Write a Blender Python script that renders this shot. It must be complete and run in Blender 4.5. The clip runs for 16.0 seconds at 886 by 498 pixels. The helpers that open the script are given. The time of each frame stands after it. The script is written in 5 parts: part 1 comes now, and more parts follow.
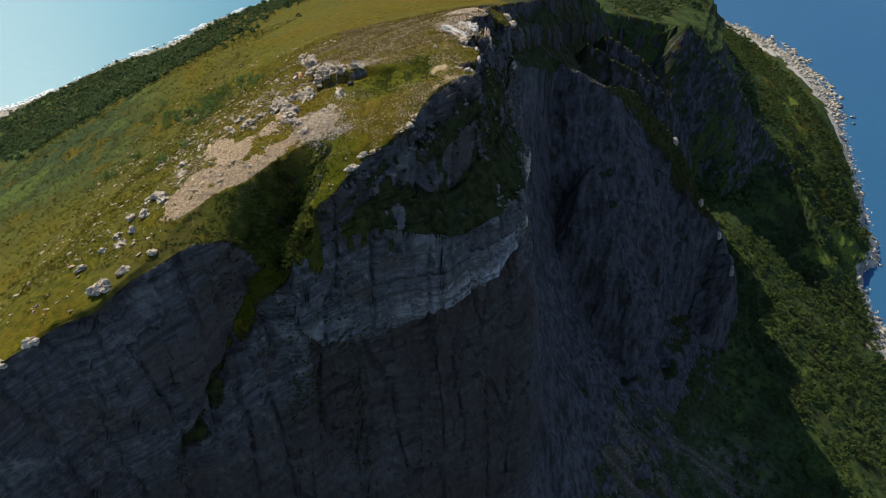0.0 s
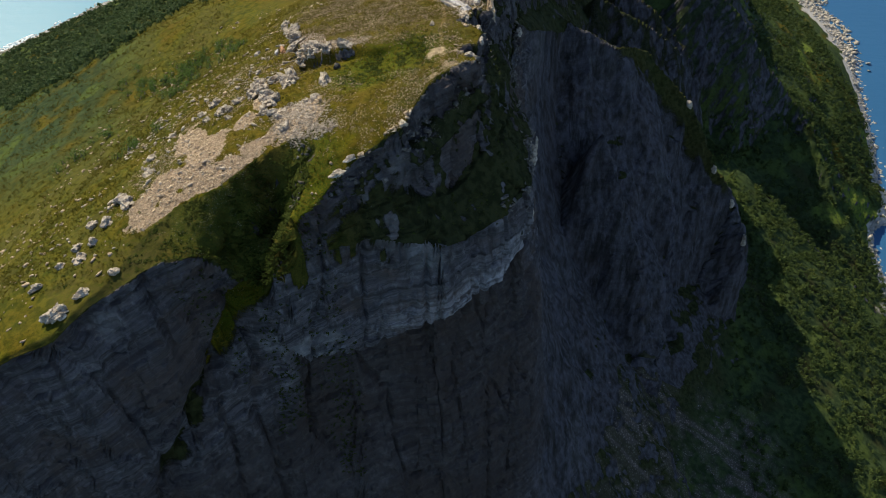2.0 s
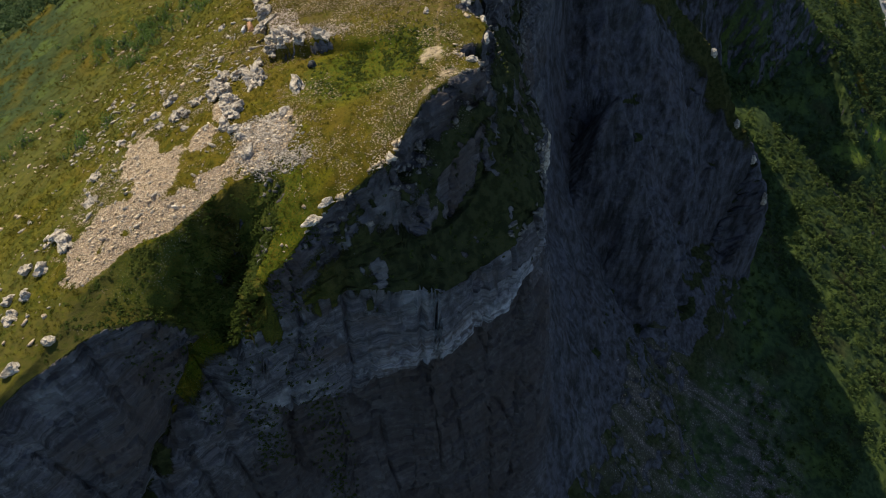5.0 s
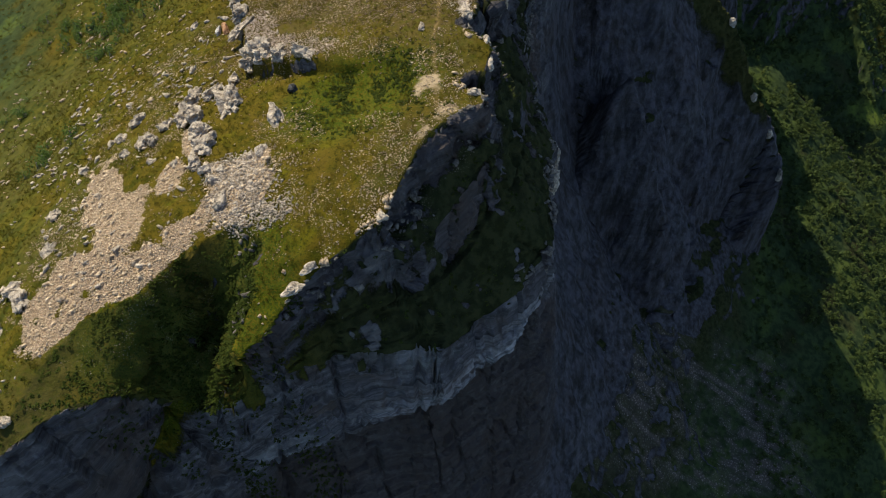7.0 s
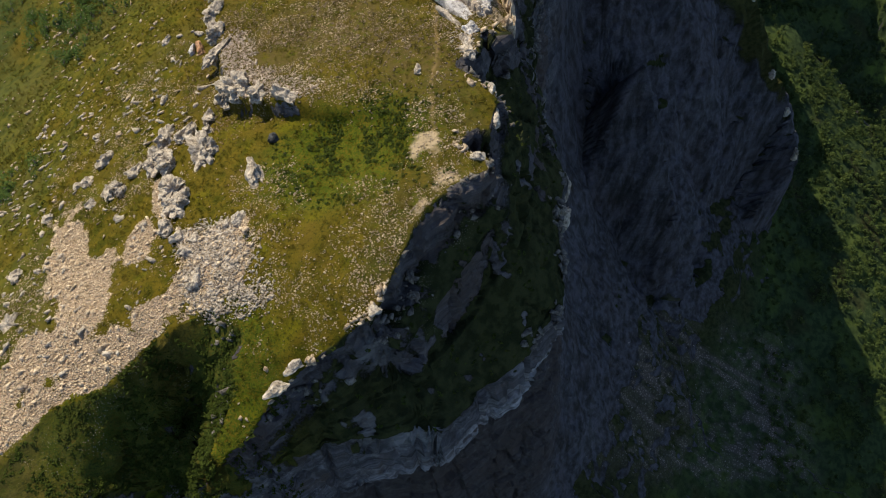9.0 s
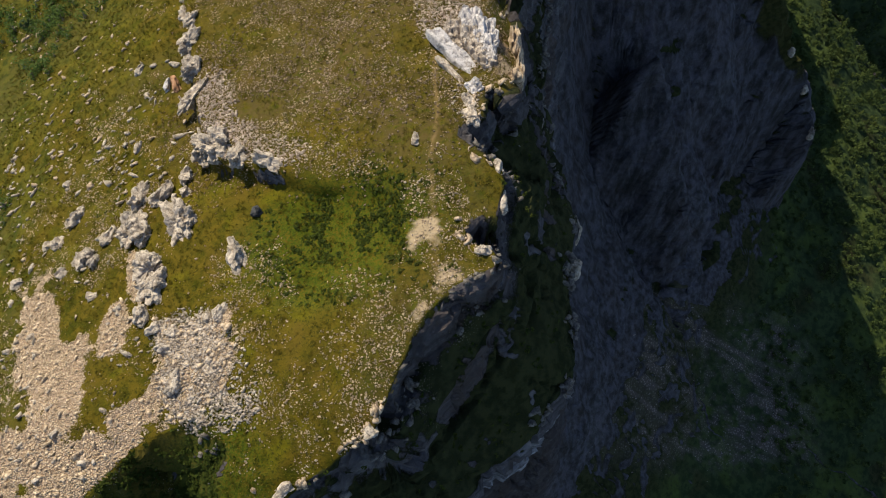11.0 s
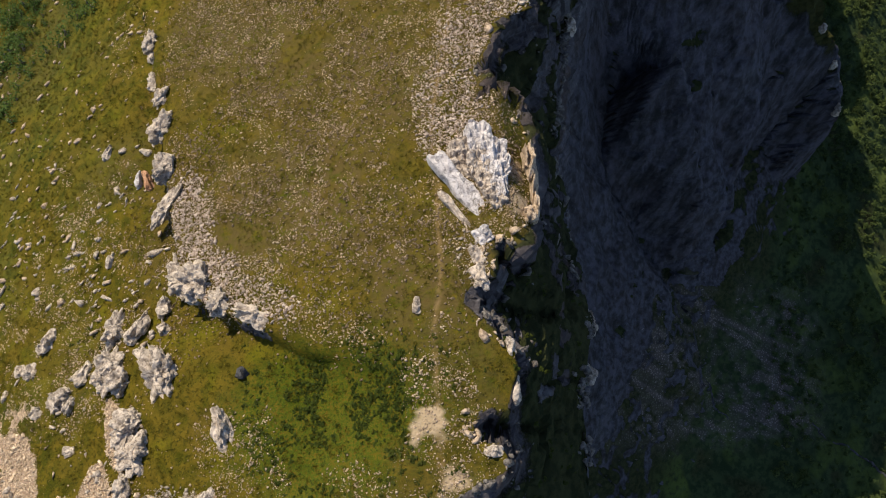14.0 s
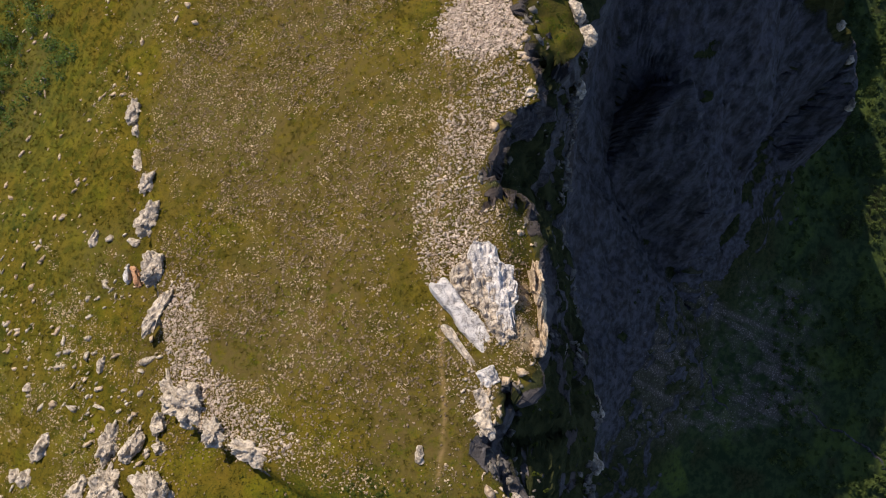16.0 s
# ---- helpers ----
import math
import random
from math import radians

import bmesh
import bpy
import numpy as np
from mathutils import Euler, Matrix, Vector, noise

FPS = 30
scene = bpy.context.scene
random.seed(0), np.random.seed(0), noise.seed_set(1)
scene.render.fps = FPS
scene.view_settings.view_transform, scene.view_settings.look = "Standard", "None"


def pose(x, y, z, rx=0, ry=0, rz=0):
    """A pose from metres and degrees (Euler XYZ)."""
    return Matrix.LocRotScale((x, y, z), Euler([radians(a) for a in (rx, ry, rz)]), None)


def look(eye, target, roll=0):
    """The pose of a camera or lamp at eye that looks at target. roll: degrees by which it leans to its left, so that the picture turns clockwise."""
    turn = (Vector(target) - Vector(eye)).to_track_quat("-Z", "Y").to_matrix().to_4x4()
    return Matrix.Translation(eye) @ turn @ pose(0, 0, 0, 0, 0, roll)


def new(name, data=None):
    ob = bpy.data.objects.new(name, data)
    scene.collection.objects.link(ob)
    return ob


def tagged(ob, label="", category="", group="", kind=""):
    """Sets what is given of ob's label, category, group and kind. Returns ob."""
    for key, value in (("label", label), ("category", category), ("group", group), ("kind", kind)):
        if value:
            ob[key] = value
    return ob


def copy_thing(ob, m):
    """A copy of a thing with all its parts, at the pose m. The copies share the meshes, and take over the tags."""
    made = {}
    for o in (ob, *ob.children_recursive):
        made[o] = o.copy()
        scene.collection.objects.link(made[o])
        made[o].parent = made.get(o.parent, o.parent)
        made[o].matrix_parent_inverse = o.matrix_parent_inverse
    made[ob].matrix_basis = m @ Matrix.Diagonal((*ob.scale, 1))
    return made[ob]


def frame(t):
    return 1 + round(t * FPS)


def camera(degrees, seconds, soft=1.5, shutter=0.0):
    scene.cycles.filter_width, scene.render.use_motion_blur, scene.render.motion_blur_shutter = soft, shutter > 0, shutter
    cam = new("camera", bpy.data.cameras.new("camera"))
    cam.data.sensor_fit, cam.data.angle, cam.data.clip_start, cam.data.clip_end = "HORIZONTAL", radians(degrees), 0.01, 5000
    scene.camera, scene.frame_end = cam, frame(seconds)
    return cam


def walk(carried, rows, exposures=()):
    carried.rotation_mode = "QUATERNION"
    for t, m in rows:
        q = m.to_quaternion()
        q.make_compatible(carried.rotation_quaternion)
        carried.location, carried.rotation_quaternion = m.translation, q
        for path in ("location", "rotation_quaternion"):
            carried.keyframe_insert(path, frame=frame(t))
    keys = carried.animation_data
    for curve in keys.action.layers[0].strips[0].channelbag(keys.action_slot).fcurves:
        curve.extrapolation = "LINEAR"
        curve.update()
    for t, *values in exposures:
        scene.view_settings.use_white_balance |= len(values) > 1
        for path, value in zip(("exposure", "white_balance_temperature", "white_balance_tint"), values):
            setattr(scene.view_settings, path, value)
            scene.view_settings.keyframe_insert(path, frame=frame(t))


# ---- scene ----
cam = camera(64.5, 16.0, soft=1.05)
METRES, EYE, TILT, LEAN, TURN = 200.0, 415.0, -41.05, -0.5, 0.0
ROWS = [
    (0.0, 0.0, 0.0, 0.0, 0.0, 0.0, -0.0),
    (0.5, 0.0003, 0.022, 0.019, -0.01, -1.14, 0.01),
    (1.0, 0.0005, 0.0471, 0.0408, -0.03, -2.46, 0.04),
    (1.5, 0.0008, 0.0691, 0.0598, -0.06, -3.63, 0.07),
    (2.0, 0.0011, 0.0942, 0.0816, -0.09, -4.98, 0.1),
    (2.5, 0.0014, 0.116, 0.1004, -0.12, -6.14, 0.14),
    (3.0, 0.0019, 0.1413, 0.1222, -0.14, -7.47, 0.17),
    (3.5, 0.0023, 0.1636, 0.1415, -0.15, -8.66, 0.19),
    (4.0, 0.0026, 0.1889, 0.1631, -0.18, -10.0, 0.24),
    (6.5, 0.0046, 0.3068, 0.2645, -0.27, -16.24, 0.48),
    (7.0, 0.0051, 0.3321, 0.2866, -0.31, -17.58, 0.55),
    (7.5, 0.0054, 0.3542, 0.3058, -0.33, -18.73, 0.61),
    (8.0, 0.0059, 0.3793, 0.328, -0.35, -20.04, 0.68),
    (8.5, 0.0062, 0.4014, 0.3472, -0.38, -21.23, 0.73),
    (9.0, 0.0065, 0.4265, 0.3692, -0.41, -22.65, 0.79),
    (11.5, 0.0079, 0.541, 0.4694, -0.56, -29.15, 1.15),
    (12.0, 0.0084, 0.564, 0.4896, -0.56, -30.45, 1.23),
    (12.5, 0.0088, 0.587, 0.5098, -0.57, -31.76, 1.33),
    (13.0, 0.0091, 0.6101, 0.5301, -0.6, -33.08, 1.41),
    (13.5, 0.0096, 0.6337, 0.5506, -0.61, -34.38, 1.49),
    (14.0, 0.01, 0.6575, 0.5715, -0.64, -35.7, 1.57),
    (14.5, 0.0103, 0.6815, 0.5926, -0.68, -36.97, 1.61),
    (15.0, 0.0106, 0.7056, 0.614, -0.72, -38.26, 1.64),
    (15.5, 0.0109, 0.7299, 0.6353, -0.75, -39.52, 1.65),
    (16.0, 0.0113, 0.7542, 0.6565, -0.78, -40.73, 1.71),
]

walk(cam, [(t, pose(0, 0, EYE, TILT, LEAN, TURN) @ pose(METRES * x, METRES * y, METRES * z, 90 + pitch, roll, yaw)) for t, x, y, z, yaw, pitch, roll in ROWS],
     [(0.0, 0.3, 6500, 9), (9.0, 0.3, 6500, 10), (12.5, 0.3, 6480, 14), (16.0, 0.3, 6400, 18)])

# ---- world, sun, exposure ----
SUN_BEARING, SUN_HEIGHT = -36.0, 42.5  # degrees: clockwise from +y, and above the horizon
SUN_STRENGTH, SKY_STRENGTH = 4.6, 0.102
world = bpy.data.worlds.new("sky")
scene.world = world
world.use_nodes = True
wt = world.node_tree
sky = wt.nodes.new("ShaderNodeTexSky")
sky.sky_type = "NISHITA"
sky.sun_disc = False
sky.ozone_density, sky.dust_density = 2.0, 0.3
sky.sun_elevation, sky.sun_rotation = radians(SUN_HEIGHT), radians(SUN_BEARING)
back = wt.nodes["Background"]
back.inputs["Strength"].default_value = SKY_STRENGTH
wt.links.new(sky.outputs[0], back.inputs["Color"])
sun = new("sun", bpy.data.lights.new("sun", "SUN"))
sun.data.energy, sun.data.angle, sun.data.color = SUN_STRENGTH, radians(0.5), (1.0, 0.885, 0.66)
sb, sh = radians(SUN_BEARING), radians(SUN_HEIGHT)
TO_SUN = Vector((math.sin(sb) * math.cos(sh), math.cos(sb) * math.cos(sh), math.sin(sh)))
sun.matrix_world = look(TO_SUN * 900, (0, 0, 0))


# ---- numeric noise ----
def lattice(ix, iy, iz, seed):
    h = (ix * 374761393 + iy * 668265263 + iz * 2147483647 + seed * 974634533) & 0xFFFFFFFF
    h = ((h ^ (h >> 13)) * 1274126177) & 0xFFFFFFFF
    h = ((h ^ (h >> 16)) * 2246822519) & 0xFFFFFFFF
    return ((h ^ (h >> 15)) & 0xFFFF).astype(np.float32) / 32767.5 - 1.0


def grain(x, y, z=None, seed=0):
    """Smooth value noise, -1 to 1."""
    x, y = np.asarray(x, np.float64), np.asarray(y, np.float64)
    fx, fy = np.floor(x), np.floor(y)
    ix, iy = fx.astype(np.int64), fy.astype(np.int64)
    u, v = (x - fx).astype(np.float32), (y - fy).astype(np.float32)
    u, v = u * u * u * (u * (6 * u - 15) + 10), v * v * v * (v * (6 * v - 15) + 10)

    def plane(iz):
        a = lattice(ix, iy, iz, seed)
        a += (lattice(ix + 1, iy, iz, seed) - a) * u
        b = lattice(ix, iy + 1, iz, seed)
        b += (lattice(ix + 1, iy + 1, iz, seed) - b) * u
        return a + (b - a) * v
    if z is None:
        return plane(np.int64(0))
    z = np.asarray(z, np.float64)
    fz = np.floor(z)
    iz, w = fz.astype(np.int64), (z - fz).astype(np.float32)
    w = w * w * (3 - 2 * w)
    a = plane(iz)
    return a + (plane(iz + 1) - a) * w


def fractal(x, y, z=None, octaves=4, seed=0, gain=0.5):
    total, amp = 0.0, 1.0
    for k in range(octaves):
        f = 2.03 ** k
        total = total + amp * grain(x * f + 17.3 * k, y * f - 9.1 * k, None if z is None else z * f + 5.7 * k, seed + k)
        amp *= gain
    return total


def ramp(a, b, v):
    t = np.clip((v - a) / (b - a), 0, 1)
    return t * t * (3 - 2 * t)


# ---- the lie of the land ----
# West flank and ridge top: cross-sections (x, z) at stations along y.
STATIONS = []


def station(y, *profile):
    STATIONS.append((y, np.array(profile, float)))


station(-200, (-640, -10), (-300, 120), (-150, 225), (-60, 255), (60, 260))
station(60, (-560, 0), (-300, 150), (-150, 258), (-97, 295), (-60, 301), (60, 312))
station(120, (-555, 0), (-300, 165), (-150, 257), (-97, 298), (-68, 307), (-20, 311), (60, 318))
station(150, (-550, 0), (-300, 170), (-145, 258), (-68, 309), (-50, 316), (-8, 328.5), (60, 333))
station(185, (-545, 0), (-300, 168), (-138, 258), (-60, 305), (-36, 318), (0, 329.5), (60, 331))
station(230, (-540, 0), (-300, 165), (-150, 247), (-95, 272.5), (-50, 303), (0, 318), (60, 319))
station(255, (-535, 0), (-300, 162), (-153, 242), (-93, 267), (-50, 294), (10, 312), (60, 313))
station(330, (-530, 0), (-300, 150), (-180, 224), (-110, 258), (-40, 278), (45, 286), (90, 284))
station(420, (-525, 0), (-300, 130), (-180, 205), (-100, 234), (0, 256), (80, 252), (130, 248))
station(490, (-520, 0), (-310, 112), (-180, 188), (-60, 218), (40, 232), (106, 227), (150, 214), (210, 190))
station(530, (-517, 0), (-315, 100), (-180, 180), (-60, 205), (60, 213), (137, 194), (200, 178), (240, 160))
station(565, (-514, 0), (-320, 90), (-180, 172), (-60, 198), (60, 206), (130, 191), (200, 174), (250, 154))
station(700, (-522, 0), (-478, 7), (-330, 56), (-180, 132), (-40, 160), (100, 166), (200, 158), (270, 146), (310, 128))
station(850, (-408, 0), (-356, 8), (-280, 30), (-120, 90), (50, 112), (200, 110), (290, 90), (350, 70))
station(980, (-318, 0), (-268, 8), (-200, 22), (-50, 52), (120, 60), (270, 45), (350, 30), (420, 0))
station(1090, (-252, -4), (-180, 4), (0, 10), (250, 6), (390, -8))
station(1400, (-260, -30), (0, -30), (300, -30))

X0, Y0, CELL = -760.0, -240.0, 5.0
gx = X0 + CELL * np.arange(270)
gy = Y0 + CELL * np.arange(320)


def lofted():
    rows = []
    for y, p in STATIONS:
        row = np.interp(gx, p[:, 0], p[:, 1])
        row += np.where(gx < p[0, 0], (gx - p[0, 0]) * 0.3, 0)
        rows.append(row)
    rows, ys = np.array(rows), np.array([s[0] for s in STATIONS], float)
    out = np.empty((len(gy), len(gx)))
    for j in range(len(gx)):
        out[:, j] = np.interp(gy, ys, rows[:, j])
    kernel = np.exp(-0.5 * (np.arange(-3, 4) / 1.2) ** 2)
    kernel /= kernel.sum()
    pad = np.pad(out, 3, mode="edge")
    pad = sum(k * pad[i:i + len(gy)] for i, k in enumerate(kernel))
    return sum(k * pad[:, i:i + len(gx)] for i, k in enumerate(kernel))


LOFT = lofted()


def flank(x, y):
    """The smooth ridge and its west side, by a cubic B-spline over the loft."""
    u, v = (x - X0) / CELL, (y - Y0) / CELL
    i, j = np.clip(np.floor(u).astype(int), 1, len(gx) - 3), np.clip(np.floor(v).astype(int), 1, len(gy) - 3)
    a, b = np.clip(u - i, 0, 1), np.clip(v - j, 0, 1)

    def weights(t):
        return ((1 - t) ** 3 / 6, (3 * t ** 3 - 6 * t * t + 4) / 6, (-3 * t ** 3 + 3 * t * t + 3 * t + 1) / 6, t ** 3 / 6)
    wa, wb = weights(a), weights(b)
    total = 0.0
    for q in range(4):
        for p in range(4):
            total = total + wa[p] * wb[q] * LOFT[j + q - 1, i + p - 1]
    return total


class Line:
    """A line on the map, with heights where they are given."""

    def __init__(self, *points):
        p = np.array([(*q, 0.0)[:3] for q in points], float)
        self.p, self.a, self.b = p, p[:-1], p[1:]
        self.run = np.concatenate([[0], np.cumsum(np.hypot(*(self.b - self.a)[:, :2].T))])

    def near(self, x, y):
        """Distance, foot x, foot y, foot z, run along the line, and the side (+1: right of its way)."""
        best = np.full(x.shape, 1e9)
        fx, fy, fz, run, side = (np.zeros(x.shape) for _ in range(5))
        for k, (a, b) in enumerate(zip(self.a, self.b)):
            dx, dy = b[0] - a[0], b[1] - a[1]
            t = np.clip(((x - a[0]) * dx + (y - a[1]) * dy) / (dx * dx + dy * dy), 0, 1)
            qx, qy = a[0] + t * dx, a[1] + t * dy
            d = np.hypot(x - qx, y - qy)
            m = d < best
            best = np.where(m, d, best)
            fx, fy, fz = np.where(m, qx, fx), np.where(m, qy, fy), np.where(m, a[2] + t * (b[2] - a[2]), fz)
            run = np.where(m, self.run[k] + t * math.hypot(dx, dy), run)
            side = np.where(m, np.sign((y - a[1]) * -dx + (x - a[0]) * dy), side)
        return best, fx, fy, fz, run, side

    def holds(self, x, y, closing=((-900, 1500), (-900, -700))):
        """Whether points lie on the mountain's side of the line."""
        p = np.vstack([self.p[:, :2], np.array(closing, float)])
        inside = np.zeros(x.shape, bool)
        for (ax, ay), (bx, by) in zip(p, np.roll(p, -1, 0)):
            if ay == by:
                continue
            inside ^= ((ay > y) != (by > y)) & (x < (bx - ax) * (y - ay) / (by - ay) + ax)
        return inside


# Upper edge of the cliffs, from the south-west round the nose and north along the ridge.
EDGE = Line((-600, -260), (-160, 45), (-110, 85), (-84, 105.4), (-75.4, 109), (-67.5, 119.4), (-63, 130), (-56, 138), (-47, 140.5), (-40, 146.5),
            (-31, 150.5), (-26.2, 146.5), (-27.2, 138.5), (-31, 131), (-29.5, 128.5), (-24.5, 133.5), (-21, 137.5), (-17.5, 140.5),
            (-14, 143), (-7, 147), (-5, 151), (-1.6, 159.3), (3.7, 165.4), (6.5, 166.6), (8.8, 167.6), (9.2, 169.2), (8.6, 170.9), (6.2, 171.3), (5.3, 172.4), (5.9, 174.2), (7.0, 174.8), (9.2, 174.2), (9.8, 176.5),
            (10.8, 181), (9.6, 182), (7.1, 185.5), (4.6, 187.3), (4.4, 188.6), (5, 189.5), (6.7, 190.1), (8.2, 191.4), (8.8, 193), (8.3, 194.6), (8.8, 196),
            (11.9, 195.4), (13.8, 198.2), (15.3, 200.4), (14.8, 203), (15.5, 207.2), (15.1, 212), (14.6, 214.4), (13.8, 217), (13.4, 219.6), (11.2, 220.4), (9.3, 219.0), (7.4, 218.4),
            (8.3, 220.6), (8.0, 222.3), (7.3, 223.7), (8.8, 226.2), (10.2, 229.3), (10.6, 232.5), (12.3, 234), (16.3, 235), (16.7, 237.3), (16.1, 240.3), (15.1, 244.3), (16.3, 246.8),
            (16.6, 248.9), (14.5, 250.8), (14.6, 254), (20, 262), (28, 285),
            (45, 330), (75, 420), (106, 490), (134, 540), (190, 552), (228, 580), (270, 690), (300, 820), (345, 940), (400, 1060), (400, 1500))
# Lip of the main wall.
LIP = Line((-590, -275, 230), (-160, 42, 283), (-110, 83, 293), (-84, 104.2, 300), (-75, 107.6, 302.5), (-66, 118.2, 305.5), (-57, 124.3, 308), (-50, 126.3, 307), (-46.5, 127.4, 303), (-44, 128, 299.5),
           (-40, 127, 296.5), (-36, 125.5, 300), (-27, 129, 304), (-15, 133.5, 305), (1.6, 136, 300), (8.5, 143.5, 296), (17, 150, 297),
           (23.7, 158, 298), (25.3, 165, 297), (26, 182, 296), (28, 190, 292), (26.5, 205, 287), (25.5, 220, 284),
           (26.5, 235, 284), (28.5, 245, 292), (27, 256, 292), (34, 264, 284), (44, 285, 272), (62, 320, 252), (92, 412, 212))
LIP_FAR = Line((92, 412, 212), (122, 478, 186), (146, 520, 160), (196, 534, 156), (240, 562, 152), (287, 690, 126), (318, 820, 72), (360, 935, 28), (410, 1060, -10), (410, 1500, -30))
LIP = Line(*[tuple(q) for q in LIP.p], *[tuple(q) for q in LIP_FAR.p[1:]])
# Foot of the wall.
FOOT = Line((-560, -330, 120), (-160, 12, 170), (-84, 88, 175), (-40, 112, 165), (0, 122, 150), (24, 130, 140), (44, 141, 130), (60, 160, 136),
            (72, 178, 130), (85, 205, 136), (100, 225, 122), (130, 228, 100), (150, 255, 100), (176, 282, 87), (186, 305, 86),
            (172, 350, 95), (184, 430, 92), (192, 482, 100), (207, 494, 98), (246, 490, 80), (290, 480, 64), (322, 525, 66), (345, 600, 60), (360, 700, 50), (375, 825, 30), (395, 935, 10), (430, 1060, -12), (430, 1500, -30))
# Where the scree runs out into the wooded shelf, and the shore.
SHELF = Line((-500, -420, 60), (-84, 40, 110), (20, 70, 100), (110, 100, 72), (140, 160, 75), (150, 190, 78), (172, 205, 70), (192, 240, 72), (215, 300, 68),
             (222, 340, 68), (226, 440, 72), (262, 456, 58), (312, 440, 42), (338, 500, 48), (378, 600, 42), (398, 700, 34), (418, 840, 14), (430, 935, 3), (450, 1060, -14), (450, 1500, -30))
SHORE = Line((-400, -560, 0), (120, -260, 0), (330, 60, 0), (348, 250, 0), (358, 420, 0), (370, 455, 0), (405, 520, 0), (430, 600, 0), (462, 720, 0),
             (472, 800, 0), (468, 875, 0), (440, 935, 0), (455, 1060, -16), (455, 1500, -30))
# Second rib of rock, north-east of the nose.
RIB = Line((40, 312, 270), (82, 306, 254), (100, 326, 240), (128, 322, 212), (143, 310, 186), (158, 305, 164), (167, 291, 145), (177, 284, 88))
RIB2 = Line((88, 392, 236), (120, 397, 216), (143, 400, 199), (158, 402, 165), (166, 400, 115))
RIB4 = Line((72, 270, 232), (87, 257.5, 198), (97, 247, 172), (108, 238, 140))
RIB5 = Line((112, 446, 218), (138, 443, 200), (161, 438, 178), (178, 432, 150), (188, 428, 112))
RIB3 = Line((196, 536, 188), (235, 521, 151), (265, 518, 116), (294, 512, 86), (312, 470, 58), (318, 440, 42))
# Clefts that part the ribs of the east wall.
CLEFT = Line((52, 268, 0), (66, 254, 0), (80, 244, 0), (96, 232, 0))
CLEFT2 = Line((34, 214, 0), (48, 206, 0), (66, 204, 0))
CLEFT3 = Line((78, 300, 0), (100, 272, 0), (124, 252, 0))
# Low rock step along the west and south side of the top.
STEP = Line((-4, 179, 0), (-9, 181.5, 0.6), (-15, 183, 1.6), (-23, 186.6, 3.0), (-29, 189.2, 3.6), (-34, 192, 4.2), (-37, 198, 3.4), (-39.4, 206, 3.0),
            (-41.6, 213.3, 3.0), (-43.6, 222, 2.6), (-45, 228, 2.2), (-48, 236, 1.6), (-50.5, 243, 1.6), (-56, 256, 0.4))


def top(x, y):
    z = flank(x, y)
    d, _, _, h, _, side = STEP.near(x, y)
    z -= np.where(side < 0, h * ramp(0, 1.6, d) * np.exp(-np.maximum(d - 2, 0) / 16), 0)
    z -= 4.2 * ramp(10.4, 15.8, x + 0.1 * (y - 205)) * ramp(194.5, 196.5, y) * ramp(222, 219, y)
    z -= 2.2 * np.exp(-((x + 12) / 9.5) ** 2 - ((y - 174) / 8) ** 2)
    return z


